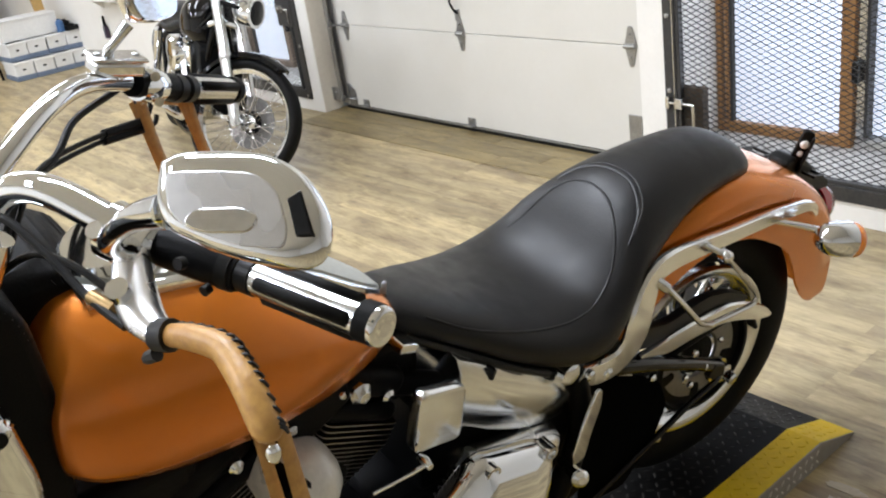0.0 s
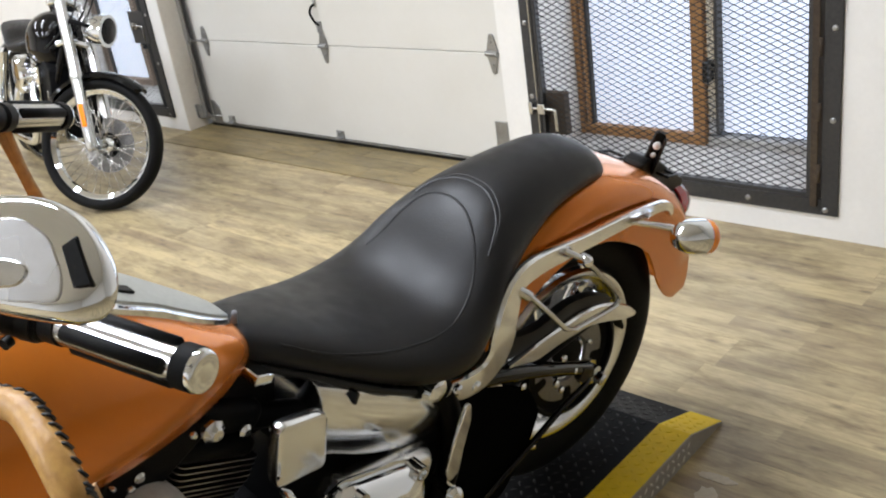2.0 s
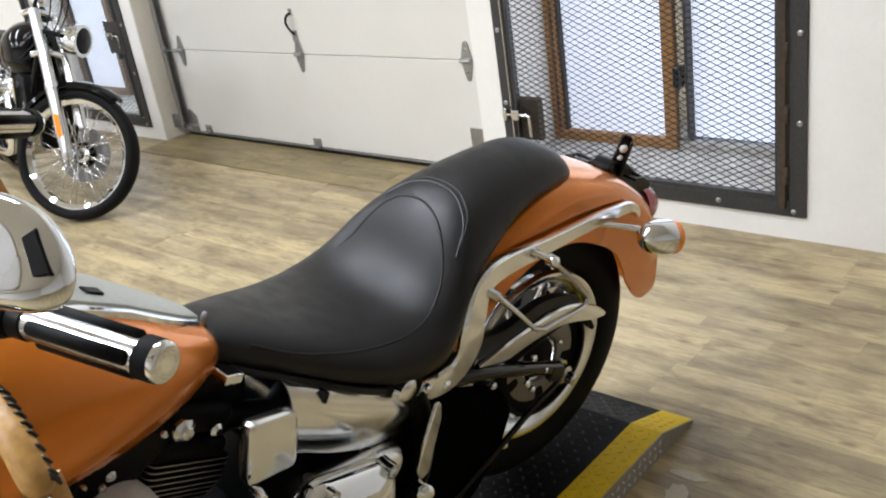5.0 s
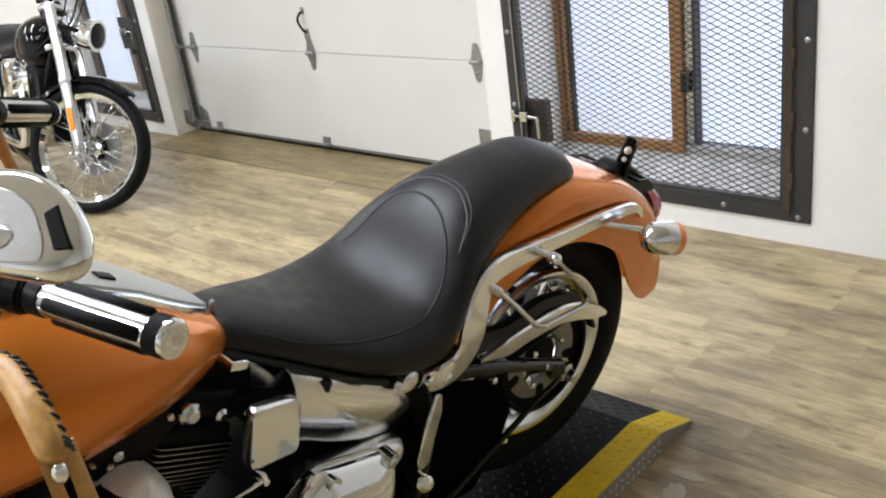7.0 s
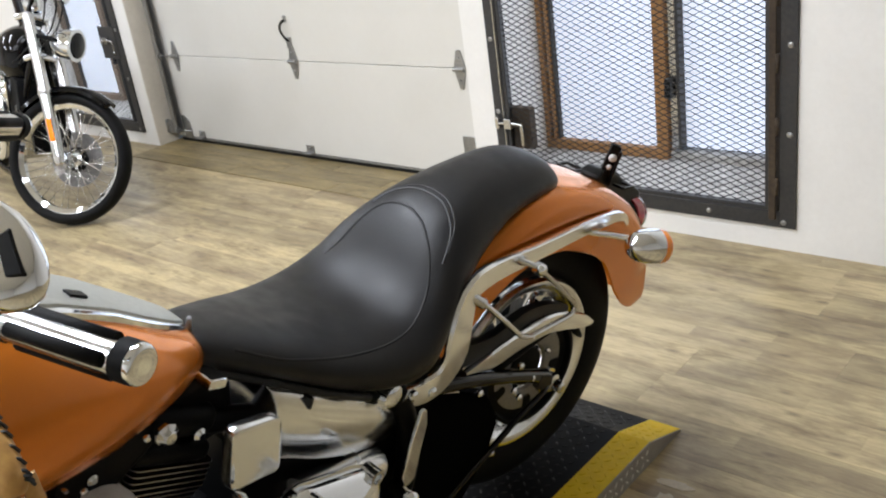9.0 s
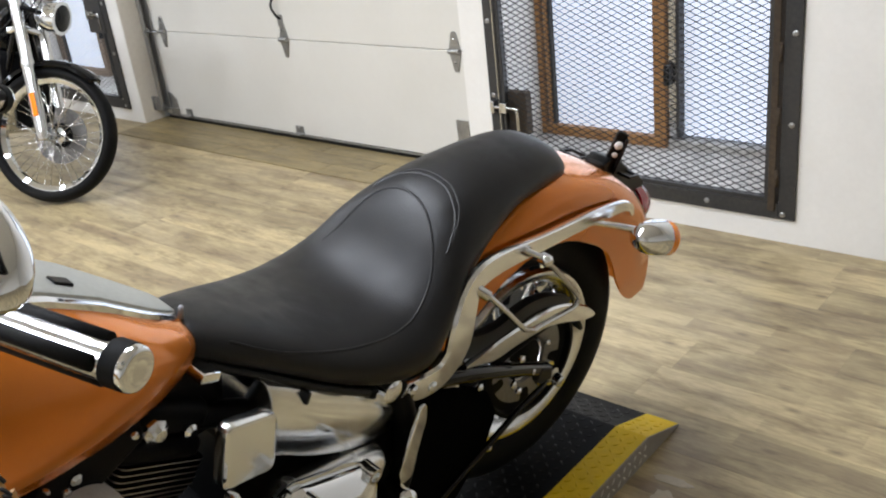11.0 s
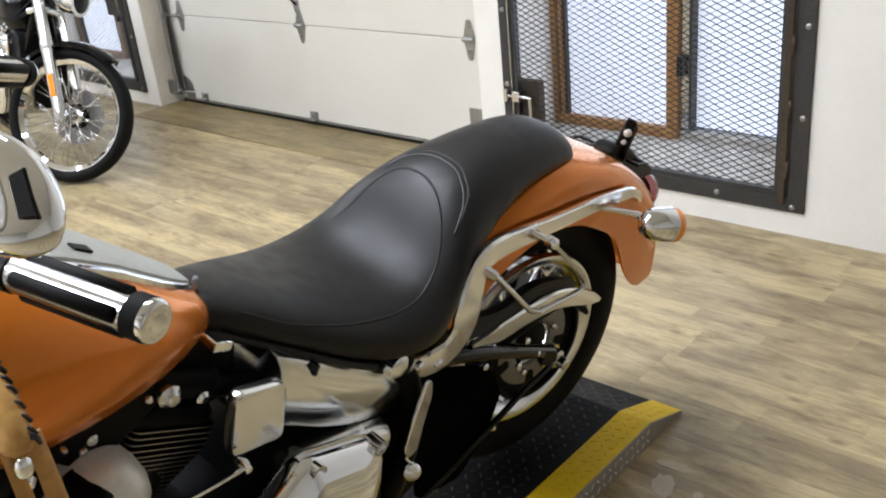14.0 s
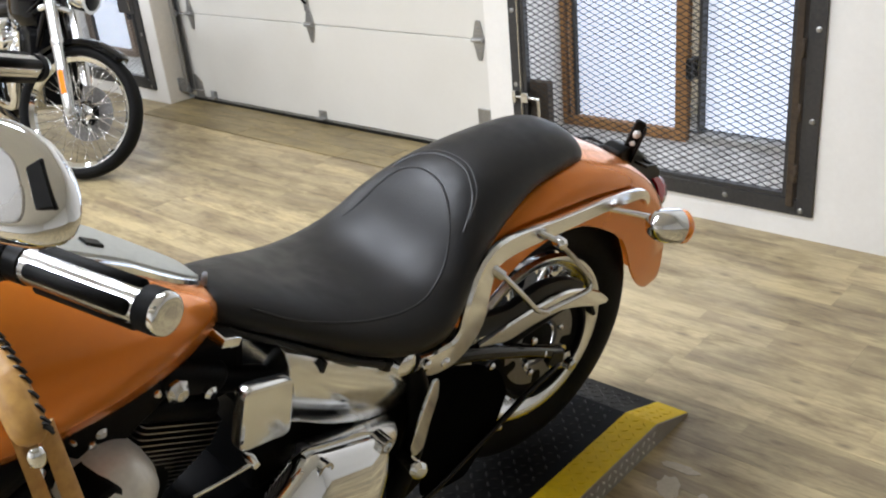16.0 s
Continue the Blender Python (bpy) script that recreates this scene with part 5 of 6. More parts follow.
for s in (1, -1):
    part("riser", tube([(s * 0.045 + 0.0, -1.262, 1.16), (s * 0.045, -1.30, 1.09), (s * 0.045, -1.325, 1.05)], 0.021, 14), CHROME, bike, "chrome handlebar riser")
    part("fork_tube", tube([(s * 0.105 + 0.02, -1.315 - s * 0.03, 1.03), (s * 0.105 + 0.02, -1.66 - s * 0.03, 0.42)], 0.028, 18), CHROME, bike, "chrome fork leg")
part("top_clamp", moved(box(-0.14, 0.14, -0.04, 0.04, -0.016, 0.016, 0.012, 3), Matrix.Translation((0.01, -1.325, 1.05)) @ pose(0, 0, 0, 30, 0, -14)), CHROME, bike, "chrome fork clamp")
part("fork_hole", lathe([(0.149, 0.009), (0.1512, 0.009)], 14, 'x', None, Matrix.Translation((0, -1.322, 1.035))), BLACKMETAL, bike)
part("steering_cowl", slab(rounded([(-1.38, 1.135), (-1.285, 1.145), (-1.262, 1.10), (-1.253, 0.98), (-1.262, 0.86), (-1.40, 0.80), (-1.44, 0.95)], 0.02), -0.09, 0.104, 0.012, 3), BLACKMETAL, bike, "black steering neck cover")
part("neck_cover", slab(rounded([(-1.33, 1.085), (-1.20, 1.085), (-1.16, 1.055), (-1.16, 0.95), (-1.33, 0.90)], 0.02), -0.135, 0.022, 0.015, 3), BLACKMETAL, bike, "black cover between the tank halves")
part("steering_head", tube([(0, -1.33, 1.0), (0, -1.40, 0.86)], 0.035, 16), BLACKGLOSS, bike)
part("headlamp", moved(lathe([(0.08, 0.01), (0.06, 0.055), (0.02, 0.082), (-0.06, 0.09), (-0.075, 0.086), (-0.07, 0.0)], 30, 'y'), Matrix.Translation((0.0, -1.48, 0.98)) @ pose(0, 0, 0, 0, 0, -18)), CHROME, bike, "chrome headlamp shell")
part("lower_cowl", slab(rounded([(-1.42, 1.075), (-1.306, 1.047), (-1.297, 0.97), (-1.297, 0.80), (-1.42, 0.80)], 0.014), 0.105, 0.15, 0.010, 3), CHROME, bike, "chrome fork cover")
fw = part("front_wheel", lathe([(-0.035, 0.272), (-0.03, 0.278), (-0.025, 0.262), (0.025, 0.262), (0.03, 0.278), (0.035, 0.272), (0.028, 0.255), (-0.028, 0.255)], 60, 'x', None, Matrix.Translation((0, -1.68, 0.34)) @ pose(0, 0, 0, 0, 0, 0) @ Matrix.Rotation(radians(-20), 4, 'Z'), closed=True), CHROME, bike, "chrome front wheel rim")
ftyre = wheel_parts(fw, 0.342, 0.09, 0.268, (0, 0, 0))
ftyre.data.transform(Matrix.Translation((0, -1.68, 0.34)) @ Matrix.Rotation(radians(-20), 4, 'Z'))

# ---- black motorcycle by the door: x ahead, y to its left, z up ----
STEER, RAKE, HEADING = 45.0, 21.0, -13.5
OR = 0.318
UPF = Vector((-math.sin(radians(RAKE)), 0, math.cos(radians(RAKE))))
FWD = Vector((math.cos(radians(RAKE)), 0, math.sin(radians(RAKE))))
HEAD = Vector((0, 0, OR)) - FWD * 0.045
TURNED = Matrix.Translation(HEAD) @ Matrix.Rotation(radians(STEER), 4, UPF) @ Matrix.Translation(-HEAD)
_ax = TURNED @ Vector((0, 0, OR))
_at = pose(0, 0, 0, -9, 0, HEADING) @ _ax
black = thing("motorcycle", pose(0.785 - _at.x, -0.942 - _at.y, 0.0, -9, 0, HEADING), "black cruiser motorcycle with a chrome spoked front wheel turned aside", "motorcycle")


def steered(bm):
    return moved(bm, TURNED)


axle = Vector((0, 0, OR))
rim = part("front_wheel", steered(lathe([(-0.026, 0.262), (-0.024, 0.272), (-0.018, 0.258), (-0.008, 0.25), (0.008, 0.25), (0.018, 0.258), (0.024, 0.272), (0.026, 0.262), (0.012, 0.243), (-0.012, 0.243)], 72, 'y', None, Matrix.Translation(axle), closed=True)), CHROME, black, "chrome wire-spoked front wheel")
_rows = []
for k in range(20):
    a = 2 * math.pi * k / 20
    _rows.append((0.044 * math.cos(a), 0.290 + 0.0285 * math.copysign(abs(math.sin(a)) ** 0.9, math.sin(a))))
part("tyre", steered(lathe(_rows, 80, 'y', None, Matrix.Translation(axle), closed=True)), RUBBER, rim, "narrow black tyre")
part("hub", steered(lathe([(-0.05, 0.012), (-0.05, 0.036), (-0.04, 0.036), (-0.03, 0.022), (0.03, 0.022), (0.04, 0.036), (0.05, 0.036), (0.05, 0.012)], 28, 'y', None, Matrix.Translation(axle))), CHROME, rim)
for k in range(40):
    a = 2 * math.pi * (k + 0.5) / 40
    side = 1 if k % 2 else -1
    b = a + radians(62 if (k // 2) % 2 else -62)
    p = axle + Vector((0.034 * math.cos(b), side * 0.044, 0.034 * math.sin(b)))
    q = axle + Vector((0.246 * math.cos(a), side * 0.004, 0.246 * math.sin(a)))
    part("spoke", steered(tube([p, q], 0.0019, 5)), SPOKE, rim)
disc = part("brake_disc", steered(lathe([(0.060, 0.055), (0.060, 0.135), (0.065, 0.135), (0.065, 0.055)], 48, 'y', None, Matrix.Translation(axle), closed=True)), mat("worn_brake_steel", (0.16, 0.155, 0.15), 0.4, 0.8, grain=0.5, scale=80), rim, "steel brake disc")
part("disc_carrier", steered(lathe([(0.052, 0.02), (0.052, 0.062), (0.062, 0.062), (0.062, 0.02)], 24, 'y', None, Matrix.Translation(axle), closed=True)), BLACKMETAL, disc)
part("brake_caliper", steered(box(-0.13, -0.05, 0.045, 0.095, OR + 0.05, OR + 0.14, 0.014, 3)), BLACKMETAL, black, "black brake caliper")
for s in (1, -1):
    base = axle + Vector((0, s * 0.088, 0)) - FWD * 0.0
    leg = part("fork_slider", steered(tube([base - UPF * 0.035, base + UPF * 0.02, base + UPF * 0.33], [0.022, 0.028, 0.028], 16)), BRUSHED, black, "alloy fork slider")
    part("fork_tube", steered(tube([base + UPF * 0.33, base + UPF * 0.70], 0.0265, 14)), BRUSHED, leg, "chrome fork tube")
    part("slider_collar", steered(tube([base + UPF * 0.305, base + UPF * 0.325, base + UPF * 0.345], [0.0285, 0.0315, 0.0285], 16)), BRUSHED, leg)
    rf = base + UPF * 0.135 + FWD * 0.004
    part("reflector", steered(moved(box(-0.013, 0.013, -0.005, 0.005, -0.055, 0.055, 0.004), Matrix.Translation(rf + Vector((0, s * 0.027, 0))) @ pose(0, 0, 0, 0, -RAKE, 0))), AMBER, leg, "amber fork reflector")
part("axle_bolt", steered(lathe([(-0.115, 0.004), (-0.115, 0.013), (0.115, 0.013), (0.115, 0.004)], 14, 'y', None, Matrix.Translation(axle))), CHROME, black)
rows = []
for deg, w in spline([(148, 0.03), (143, 0.046), (120, 0.055), (95, 0.056), (75, 0.055), (60, 0.050), (56, 0.03)], 30):
    d = Vector((math.cos(radians(deg)), 0, math.sin(radians(deg))))
    rows.append([axle + d * r + Vector((0, x * w, 0)) for x, r in ((1, 0.318), (0.96, 0.336), (0.7, 0.347), (0, 0.352), (-0.7, 0.347), (-0.96, 0.336), (-1, 0.318), (-0.9, 0.322), (0, 0.343), (0.9, 0.322))])
part("front_fender", steered(loft(rows)), BLACKGLOSS, black, "short gloss black front fender")
for z, nm in ((0.70, "top_clamp"), (0.50, "lower_clamp")):
    c = axle + UPF * z - FWD * 0.03
    part(nm, steered(moved(box(-0.040, 0.040, -0.098, 0.098, -0.015, 0.015, 0.012, 3), Matrix.Translation(c) @ pose(0, 0, 0, 0, -RAKE, 0))), CHROME, black, "chrome fork clamp")
hc = axle + UPF * 0.540 + FWD * 0.108
hl = part("headlamp", steered(moved(lathe([(-0.075, 0.006), (-0.065, 0.040), (-0.03, 0.066), (0.03, 0.076), (0.055, 0.077), (0.06, 0.072)], 30, 'x'), Matrix.Translation(hc))), CHROME, black, "chrome bullet headlamp")
part("lens", steered(moved(lathe([(0.055, 0.071), (0.062, 0.068), (0.072, 0.04), (0.075, 0.0)], 30, 'x'), Matrix.Translation(hc))), LENSGLASS, hl, "clear headlamp glass")
part("visor_trim", steered(moved(lathe([(0.05, 0.0765), (0.062, 0.079), (0.064, 0.070)], 30, 'x'), Matrix.Translation(hc))), CHROME, hl)
top = axle + UPF * 0.72 - FWD * 0.03
barpts = []
for s in (-1, 1):
    q = [top + Vector((0.0, s * 0.03, 0.0)), top + Vector((0.02, s * 0.06, 0.10)), top + Vector((-0.02, s * 0.22, 0.19)), top + Vector((-0.09, s * 0.30, 0.19)), top + Vector((-0.22, s * 0.37, 0.165))]
    barpts += q[::-1] if s < 0 else q
part("handlebar", steered(tube(barpts, 0.0125, 12, 60)), BLACKGLOSS, black, "black handlebar")
for s in (-1, 1):
    a, b = top + Vector((-0.10, s * 0.305, 0.188)), top + Vector((-0.22, s * 0.372, 0.164))
    part("grip", steered(tube([a, b], 0.018, 14)), RUBBER, black, "black rubber grip")
    part("mirror", steered(moved(loft([[Vector((y, x, z)) for x, z in rounded_rect(hx, hz, 2.6)] for y, hx, hz in ((-0.012, 0.05, 0.03), (0, 0.055, 0.035), (0.012, 0.045, 0.027), (0.018, 0.02, 0.01))]), Matrix.Translation(top + Vector((-0.06, s * 0.36, 0.32))))), CHROME, black, "chrome mirror")
    part("mirror_stem", steered(tube([top + Vector((-0.09, s * 0.30, 0.19)), top + Vector((-0.05, s * 0.32, 0.26)), top + Vector((-0.055, s * 0.35, 0.31))], 0.006, 8)), CHROME, black)
# frame, tank, seat, engine
neck = HEAD + UPF * 0.56
for s in (1, -1):
    part("frame_tube", tube([neck + Vector((0, s * 0.02, -0.02)), (-0.36, s * 0.10, 0.45), (-0.42, s * 0.13, 0.20), (-0.9, s * 0.14, 0.18), (-1.15, s * 0.13, 0.35), (-1.2, s * 0.12, 0.6)], 0.018, 10), BLACKGLOSS, black, "black frame tube")
TANK2 = [(-0.34, 0.03, 0.83, 0.70), (-0.355, 0.090, 0.885, 0.64), (-0.44, 0.132, 0.920, 0.62), (-0.56, 0.142, 0.915, 0.62), (-0.70, 0.120, 0.87, 0.63), (-0.82, 0.08, 0.82, 0.66), (-0.86, 0.03, 0.78, 0.70)]
rings = []
for x, w, zt, zb in spline(TANK2, 30):
    zm = zb + (zt - zb) * 0.45
    rings.append([Vector((x, w * math.cos(a), zm + ((zt - zm) if math.sin(a) > 0 else (zm - zb)) * math.copysign(abs(math.sin(a)) ** 0.85, math.sin(a)))) for a in (2 * math.pi * k / 28 for k in range(28))])
part("fuel_tank", loft(rings), BLACKGLOSS, black, "gloss black fuel tank")
rings = []
for x, w, zt, zb in spline([(-0.82, 0.06, 0.78, 0.72), (-0.90, 0.11, 0.76, 0.68), (-1.05, 0.15, 0.74, 0.66), (-1.2, 0.14, 0.80, 0.70), (-1.4, 0.11, 0.82, 0.76), (-1.5, 0.05, 0.80, 0.77)], 30):
    zm = (zt + zb) / 2
    rings.append([Vector((x, w * math.copysign(abs(math.cos(a)) ** 0.8, math.cos(a)), zm + (zt - zb) / 2 * math.copysign(abs(math.sin(a)) ** 0.8, math.sin(a)))) for a in (2 * math.pi * k / 24 for k in range(24))])
part("seat", loft(rings), SEATVINYL, black, "black vinyl seat")
ck = Vector((-0.66, 0, 0.36))
for tilt in (22.5, -22.5):
    cyl = part("cylinder", moved(lathe([(0.10, 0.062), (0.28, 0.062)], 24, 'z'), Matrix.Translation(ck) @ pose(0, 0, 0, 0, tilt, 0)), BLACKMETAL, black, "black finned cylinder")
    for k in range(9):
        fin = slab(rounded([(-0.08, -0.082), (0.08, -0.082), (0.08, 0.082), (-0.08, 0.082)], 0.025, 3), 0.11 + 0.019 * k, 0.115 + 0.019 * k, 0.0, 1, axis='z')
        part("fin", moved(fin, Matrix.Translation(ck) @ pose(0, 0, 0, 0, tilt, 0)), BLACKMETAL, cyl)
    part("rocker_box", moved(box(-0.075, 0.075, -0.08, 0.08, 0.285, 0.36, 0.018, 3), Matrix.Translation(ck) @ pose(0, 0, 0, 0, tilt, 0)), CHROME, black, "chrome rocker box")
part("crankcase", lathe([(-0.13, 0.10), (-0.12, 0.145), (0.12, 0.145), (0.13, 0.10)], 32, 'y', None, Matrix.Translation(ck)), BRUSHED, black, "alloy crankcase")
part("air_cleaner", lathe([(-0.20, 0.02), (-0.195, 0.085), (-0.18, 0.098), (-0.13, 0.098), (-0.12, 0.06)], 32, 'y', None, Matrix.Translation((-0.66, 0, 0.60))), CHROME, black, "round chrome air cleaner")
part("cam_cover", lathe([(-0.175, 0.01), (-0.17, 0.075), (-0.15, 0.085), (-0.12, 0.085)], 28, 'y', None, Matrix.Translation((-0.60, 0, 0.37))), CHROME, black, "chrome timing cover")
for k, (pts) in enumerate(([(-0.56, -0.10, 0.60), (-0.46, -0.15, 0.55), (-0.42, -0.17, 0.40), (-0.50, -0.175, 0.28), (-0.8, -0.185, 0.25), (-1.2, -0.20, 0.27), (-1.75, -0.205, 0.30)], [(-0.78, -0.10, 0.60), (-0.74, -0.165, 0.54), (-0.80, -0.19, 0.40), (-0.95, -0.20, 0.36), (-1.2, -0.205, 0.37), (-1.75, -0.21, 0.40)])):
    part("exhaust_pipe", tube(pts, [0.022] * (len(pts) - 2) + [0.036, 0.040], 16, 50), CHROME, black, "chrome exhaust pipe")
part("regulator", box(-0.35, -0.30, -0.06, 0.06, 0.30, 0.44, 0.006), BLACKMETAL, black)
for k in range(4):
    part("pushrod_tube", tube([(-0.575 + 0.035 * k, -0.125, 0.46), (-0.60 + 0.060 * k, -0.130, 0.66)], [0.011, 0.009], 12), CHROME, black, "chrome pushrod tube")
    part("tappet_block", lathe([(0.0, 0.017), (0.02, 0.017), (0.026, 0.012)], 14, 'z', None, Matrix.Translation((-0.575 + 0.035 * k, -0.125, 0.44))), CHROME, black)
part("horn", lathe([(-0.150, 0.010), (-0.146, 0.040), (-0.130, 0.052), (-0.108, 0.050)], 26, 'y', None, Matrix.Translation((-0.48, 0, 0.60))), CHROME, black, "round chrome horn cover")
for y, r in ((-0.05, 0.004), (0.02, 0.0045), (0.06, 0.004)):
    part("cable", steered(tube([top + Vector((0.03, y, 0.16)), top + Vector((0.10, y * 1.3, 0.08)), top + Vector((0.09, y, -0.06)), top + Vector((0.02, y * 0.7, -0.16)), top + Vector((-0.06, y * 0.5, -0.24))], r, 8)), BLACKPLASTIC, black, "black control cable")
for s_ in (-1, 1):
    ear = part("lamp_ear", steered(tube([axle + UPF * 0.60 + Vector((0.0, s_ * 0.09, 0)), hc + Vector((-0.02, s_ * 0.078, 0.01))], [0.010, 0.013], 12)), BLACKMETAL, black, "black headlamp bracket")
    part("turn_signal", steered(moved(lathe([(-0.03, 0.005), (-0.015, 0.022), (0.015, 0.028), (0.028, 0.026), (0.034, 0.0)], 20, 'x'), Matrix.Translation(top + Vector((0.03, s_ * 0.17, 0.12))))), CHROME, black, "chrome front indicator")
part("speedometer", steered(moved(lathe([(-0.02, 0.030), (0.0, 0.046), (0.03, 0.050), (0.036, 0.044)], 26, 'z'), Matrix.Translation(top + Vector((0.01, 0, 0.03))) @ pose(0, 0, 0, 0, -25, 0))), CHROME, black, "chrome speedometer housing")
part("nameplate", slab(rounded([(-0.385, 0.50), (-0.345, 0.50), (-0.345, 0.545), (-0.385, 0.545)], 0.004), -0.112, -0.104, 0.001, 1, axis='y'), BRUSHED, black, "small metal plate")
part("side_cover", slab(rounded([(-0.30, 0.42), (-0.30, 0.66), (-0.46, 0.70), (-0.56, 0.64), (-0.50, 0.42)], 0.02), -0.105, 0.105, 0.012, 2, axis='y'), BLACKMETAL, black, "black coil cover")
rw = part("rear_wheel", lathe([(-0.05, 0.205), (-0.045, 0.215), (0.045, 0.215), (0.05, 0.205), (0.03, 0.18), (-0.03, 0.18)], 60, 'y', None, Matrix.Translation((-1.62, 0, OR)), closed=True), CHROME, black, "rear wheel")
_rows = [(0.065 * math.cos(a), 0.262 + 0.055 * math.sin(a)) for a in (2 * math.pi * k / 20 for k in range(20))]
part("tyre", lathe(_rows, 64, 'y', None, Matrix.Translation((-1.62, 0, OR)), closed=True), RUBBER, rw, "black rear tyre")
for k in range(20):
    a = 2 * math.pi * k / 20
    part("spoke", tube([(-1.62 + 0.03 * math.cos(a), 0.03 * (-1) ** k, OR + 0.03 * math.sin(a)), (-1.62 + 0.185 * math.cos(a), 0, OR + 0.185 * math.sin(a))], 0.002, 5), SPOKE, rw)
rows = []
for deg, w in spline([(170, 0.06), (150, 0.085), (110, 0.088), (70, 0.088), (40, 0.08)], 24):
    d = Vector((math.cos(radians(deg)), 0, math.sin(radians(deg))))
    rows.append([Vector((-1.62, 0, OR)) + d * r + Vector((0, x * w, 0)) for x, r in ((1, 0.28), (0.97, 0.33), (0.7, 0.355), (0, 0.362), (-0.7, 0.355), (-0.97, 0.33), (-1, 0.28), (-0.93, 0.28), (0, 0.355), (0.93, 0.28))])
part("rear_fender", loft(rows), BLACKGLOSS, black, "gloss black rear fender")
for s in (1, -1):
    part("swing_arm", tube([(-1.05, s * 0.11, 0.36), (-1.62, s * 0.10, OR)], 0.02, 10), BLACKGLOSS, black)
    part("shock", tube([(-1.5, s * 0.13, 0.36), (-1.35, s * 0.125, 0.66)], 0.026, 12), CHROME, black, "chrome shock absorber")
part("side_stand", tube([(-0.75, 0.12, 0.18), (-0.68, 0.26, 0.06), (-0.66, 0.30, 0.012)], 0.012, 8), BLACKGLOSS, black, "side stand")

# ---- far end of the showroom: a stack of white boxes along the wall ----
def storage_box(x, y, z, turn, w, d, h, band):
    """A white box with a coloured base band, a rim and a finger hole, its front to +x."""
    ob = thing("storage_box", pose(x, y, z, 0, 0, turn), "white plastic box with a blue-grey base band stacked against the wall", "box", "white boxes stacked by the wall")
    part("body", box(-d / 2, d / 2, -w / 2, w / 2, 0.04, h, 0.012, 3), WHITEPLASTIC, ob)
    part("base_band", box(-d / 2 - 0.006, d / 2 + 0.006, -w / 2 - 0.004, w / 2 + 0.004, 0.0, 0.045, 0.006), band, ob, "blue-grey base band")
    part("rim", box(-d / 2 - 0.008, d / 2 + 0.008, -w / 2 - 0.005, w / 2 + 0.005, h - 0.03, h, 0.006), WHITEPLASTIC, ob)
    part("finger_hole", slab(rounded([(-0.02, h * 0.52), (0.012, h * 0.52), (0.012, h * 0.62), (-0.02, h * 0.62)], 0.008), d / 2 - 0.004, d / 2 + 0.0015, 0.0), BLACKPLASTIC, ob)
    return ob


BLUEGREY = mat("blue_grey_plastic", (0.16, 0.21, 0.30), 0.5, grain=0.2, scale=60, stain=0.3)
BROWNWOOD = mat("yellow_pine_board", (0.48, 0.30, 0.10), 0.6, grain=0.5, scale=40, stain=0.3, stretch=(4, 4, 0.5))
rnd6 = random.Random(11)
for tier in range(2):
    for k in range(4):
        storage_box(-4.42 - 0.05 * tier + 0.03 * rnd6.random(), -0.60 + 0.188 * k, 0.175 * tier, 4 * rnd6.random() - 2, 0.178, 0.36, 0.173, BLUEGREY)
crate = thing("packing_crate", pose(-4.50, -0.42, 0.350), "large plain white carton lying on the stacked boxes", "carton")
part("carton_body", box(-0.16, 0.16, -0.27, 0.27, 0, 0.19, 0.008), WHITEPLASTIC, crate)
part("lid_flap", box(-0.165, 0.165, -0.275, 0.275, 0.18, 0.196, 0.004), WHITEPLASTIC, crate)
for k, (y, r, h, m_) in enumerate(((-0.15, 0.035, 0.12, BLUEPLASTIC), (-0.08, 0.05, 0.10, BLACKPLASTIC), (-0.165, 0.03, 0.16, WHITEPLASTIC))):
    can = thing("canister", pose(-4.30 - 0.09 * k, y, 0.350), "small round canister standing on the stacked boxes", "canister", "canisters on the boxes")
    part("can", lathe([(0.0, r), (h * 0.8, r), (h * 0.86, r * 0.6), (h * 0.95, r * 0.55)], 20, 'z'), m_, can)
    part("cap", lathe([(h * 0.95, r * 0.5), (h, r * 0.5)], 14, 'z'), BLACKPLASTIC, can)
tray = thing("tray", pose(-4.33, -0.06, 0.350, 0, 0, 12), "shallow black plastic tray lying on white stacked boxes", "tray")
part("tray_base", box(-0.10, 0.10, -0.07, 0.07, 0.0, 0.010, 0.003), BLACKPLASTIC, tray)
for q in ((-0.10, -0.093, -0.07, 0.07), (0.093, 0.10, -0.07, 0.07), (-0.093, 0.093, -0.07, -0.063), (-0.093, 0.093, 0.063, 0.07)):
    part("tray_side", box(*q, 0.008, 0.045, 0.002, 1), BLACKPLASTIC, tray)
brush = thing("hand_brush", pose(-3.45, -0.022, 0.30), "dark purple hand brush hanging on the white wall", "brush")
part("handle", tube([(0, 0, 0.20), (0, -0.004, 0.14), (0, 0, 0.10)], [0.010, 0.014, 0.018], 12), BLACKPLASTIC, brush)
part("bristle_block", box(-0.030, 0.030, -0.020, 0.018, 0.0, 0.11, 0.008), mat("dark_purple_plastic", (0.030, 0.016, 0.034), 0.5, grain=0.3, scale=80), brush, "dark purple head")
shelf = thing("wall_shelf", pose(-3.10, 0.0, 0.66), "narrow white shelf fixed to the white wall", "shelf")
part("shelf_board", box(-0.40, 0.30, -0.16, -0.001, 0.0, 0.022, 0.003), WHITEPLASTIC, shelf)
for x in (-0.30, 0.22):
    part("bracket", slab([(-0.001, 0.0), (-0.12, 0.0), (-0.001, -0.10)], x - 0.008, x + 0.008, 0.001, 1), WHITEPLASTIC, shelf)
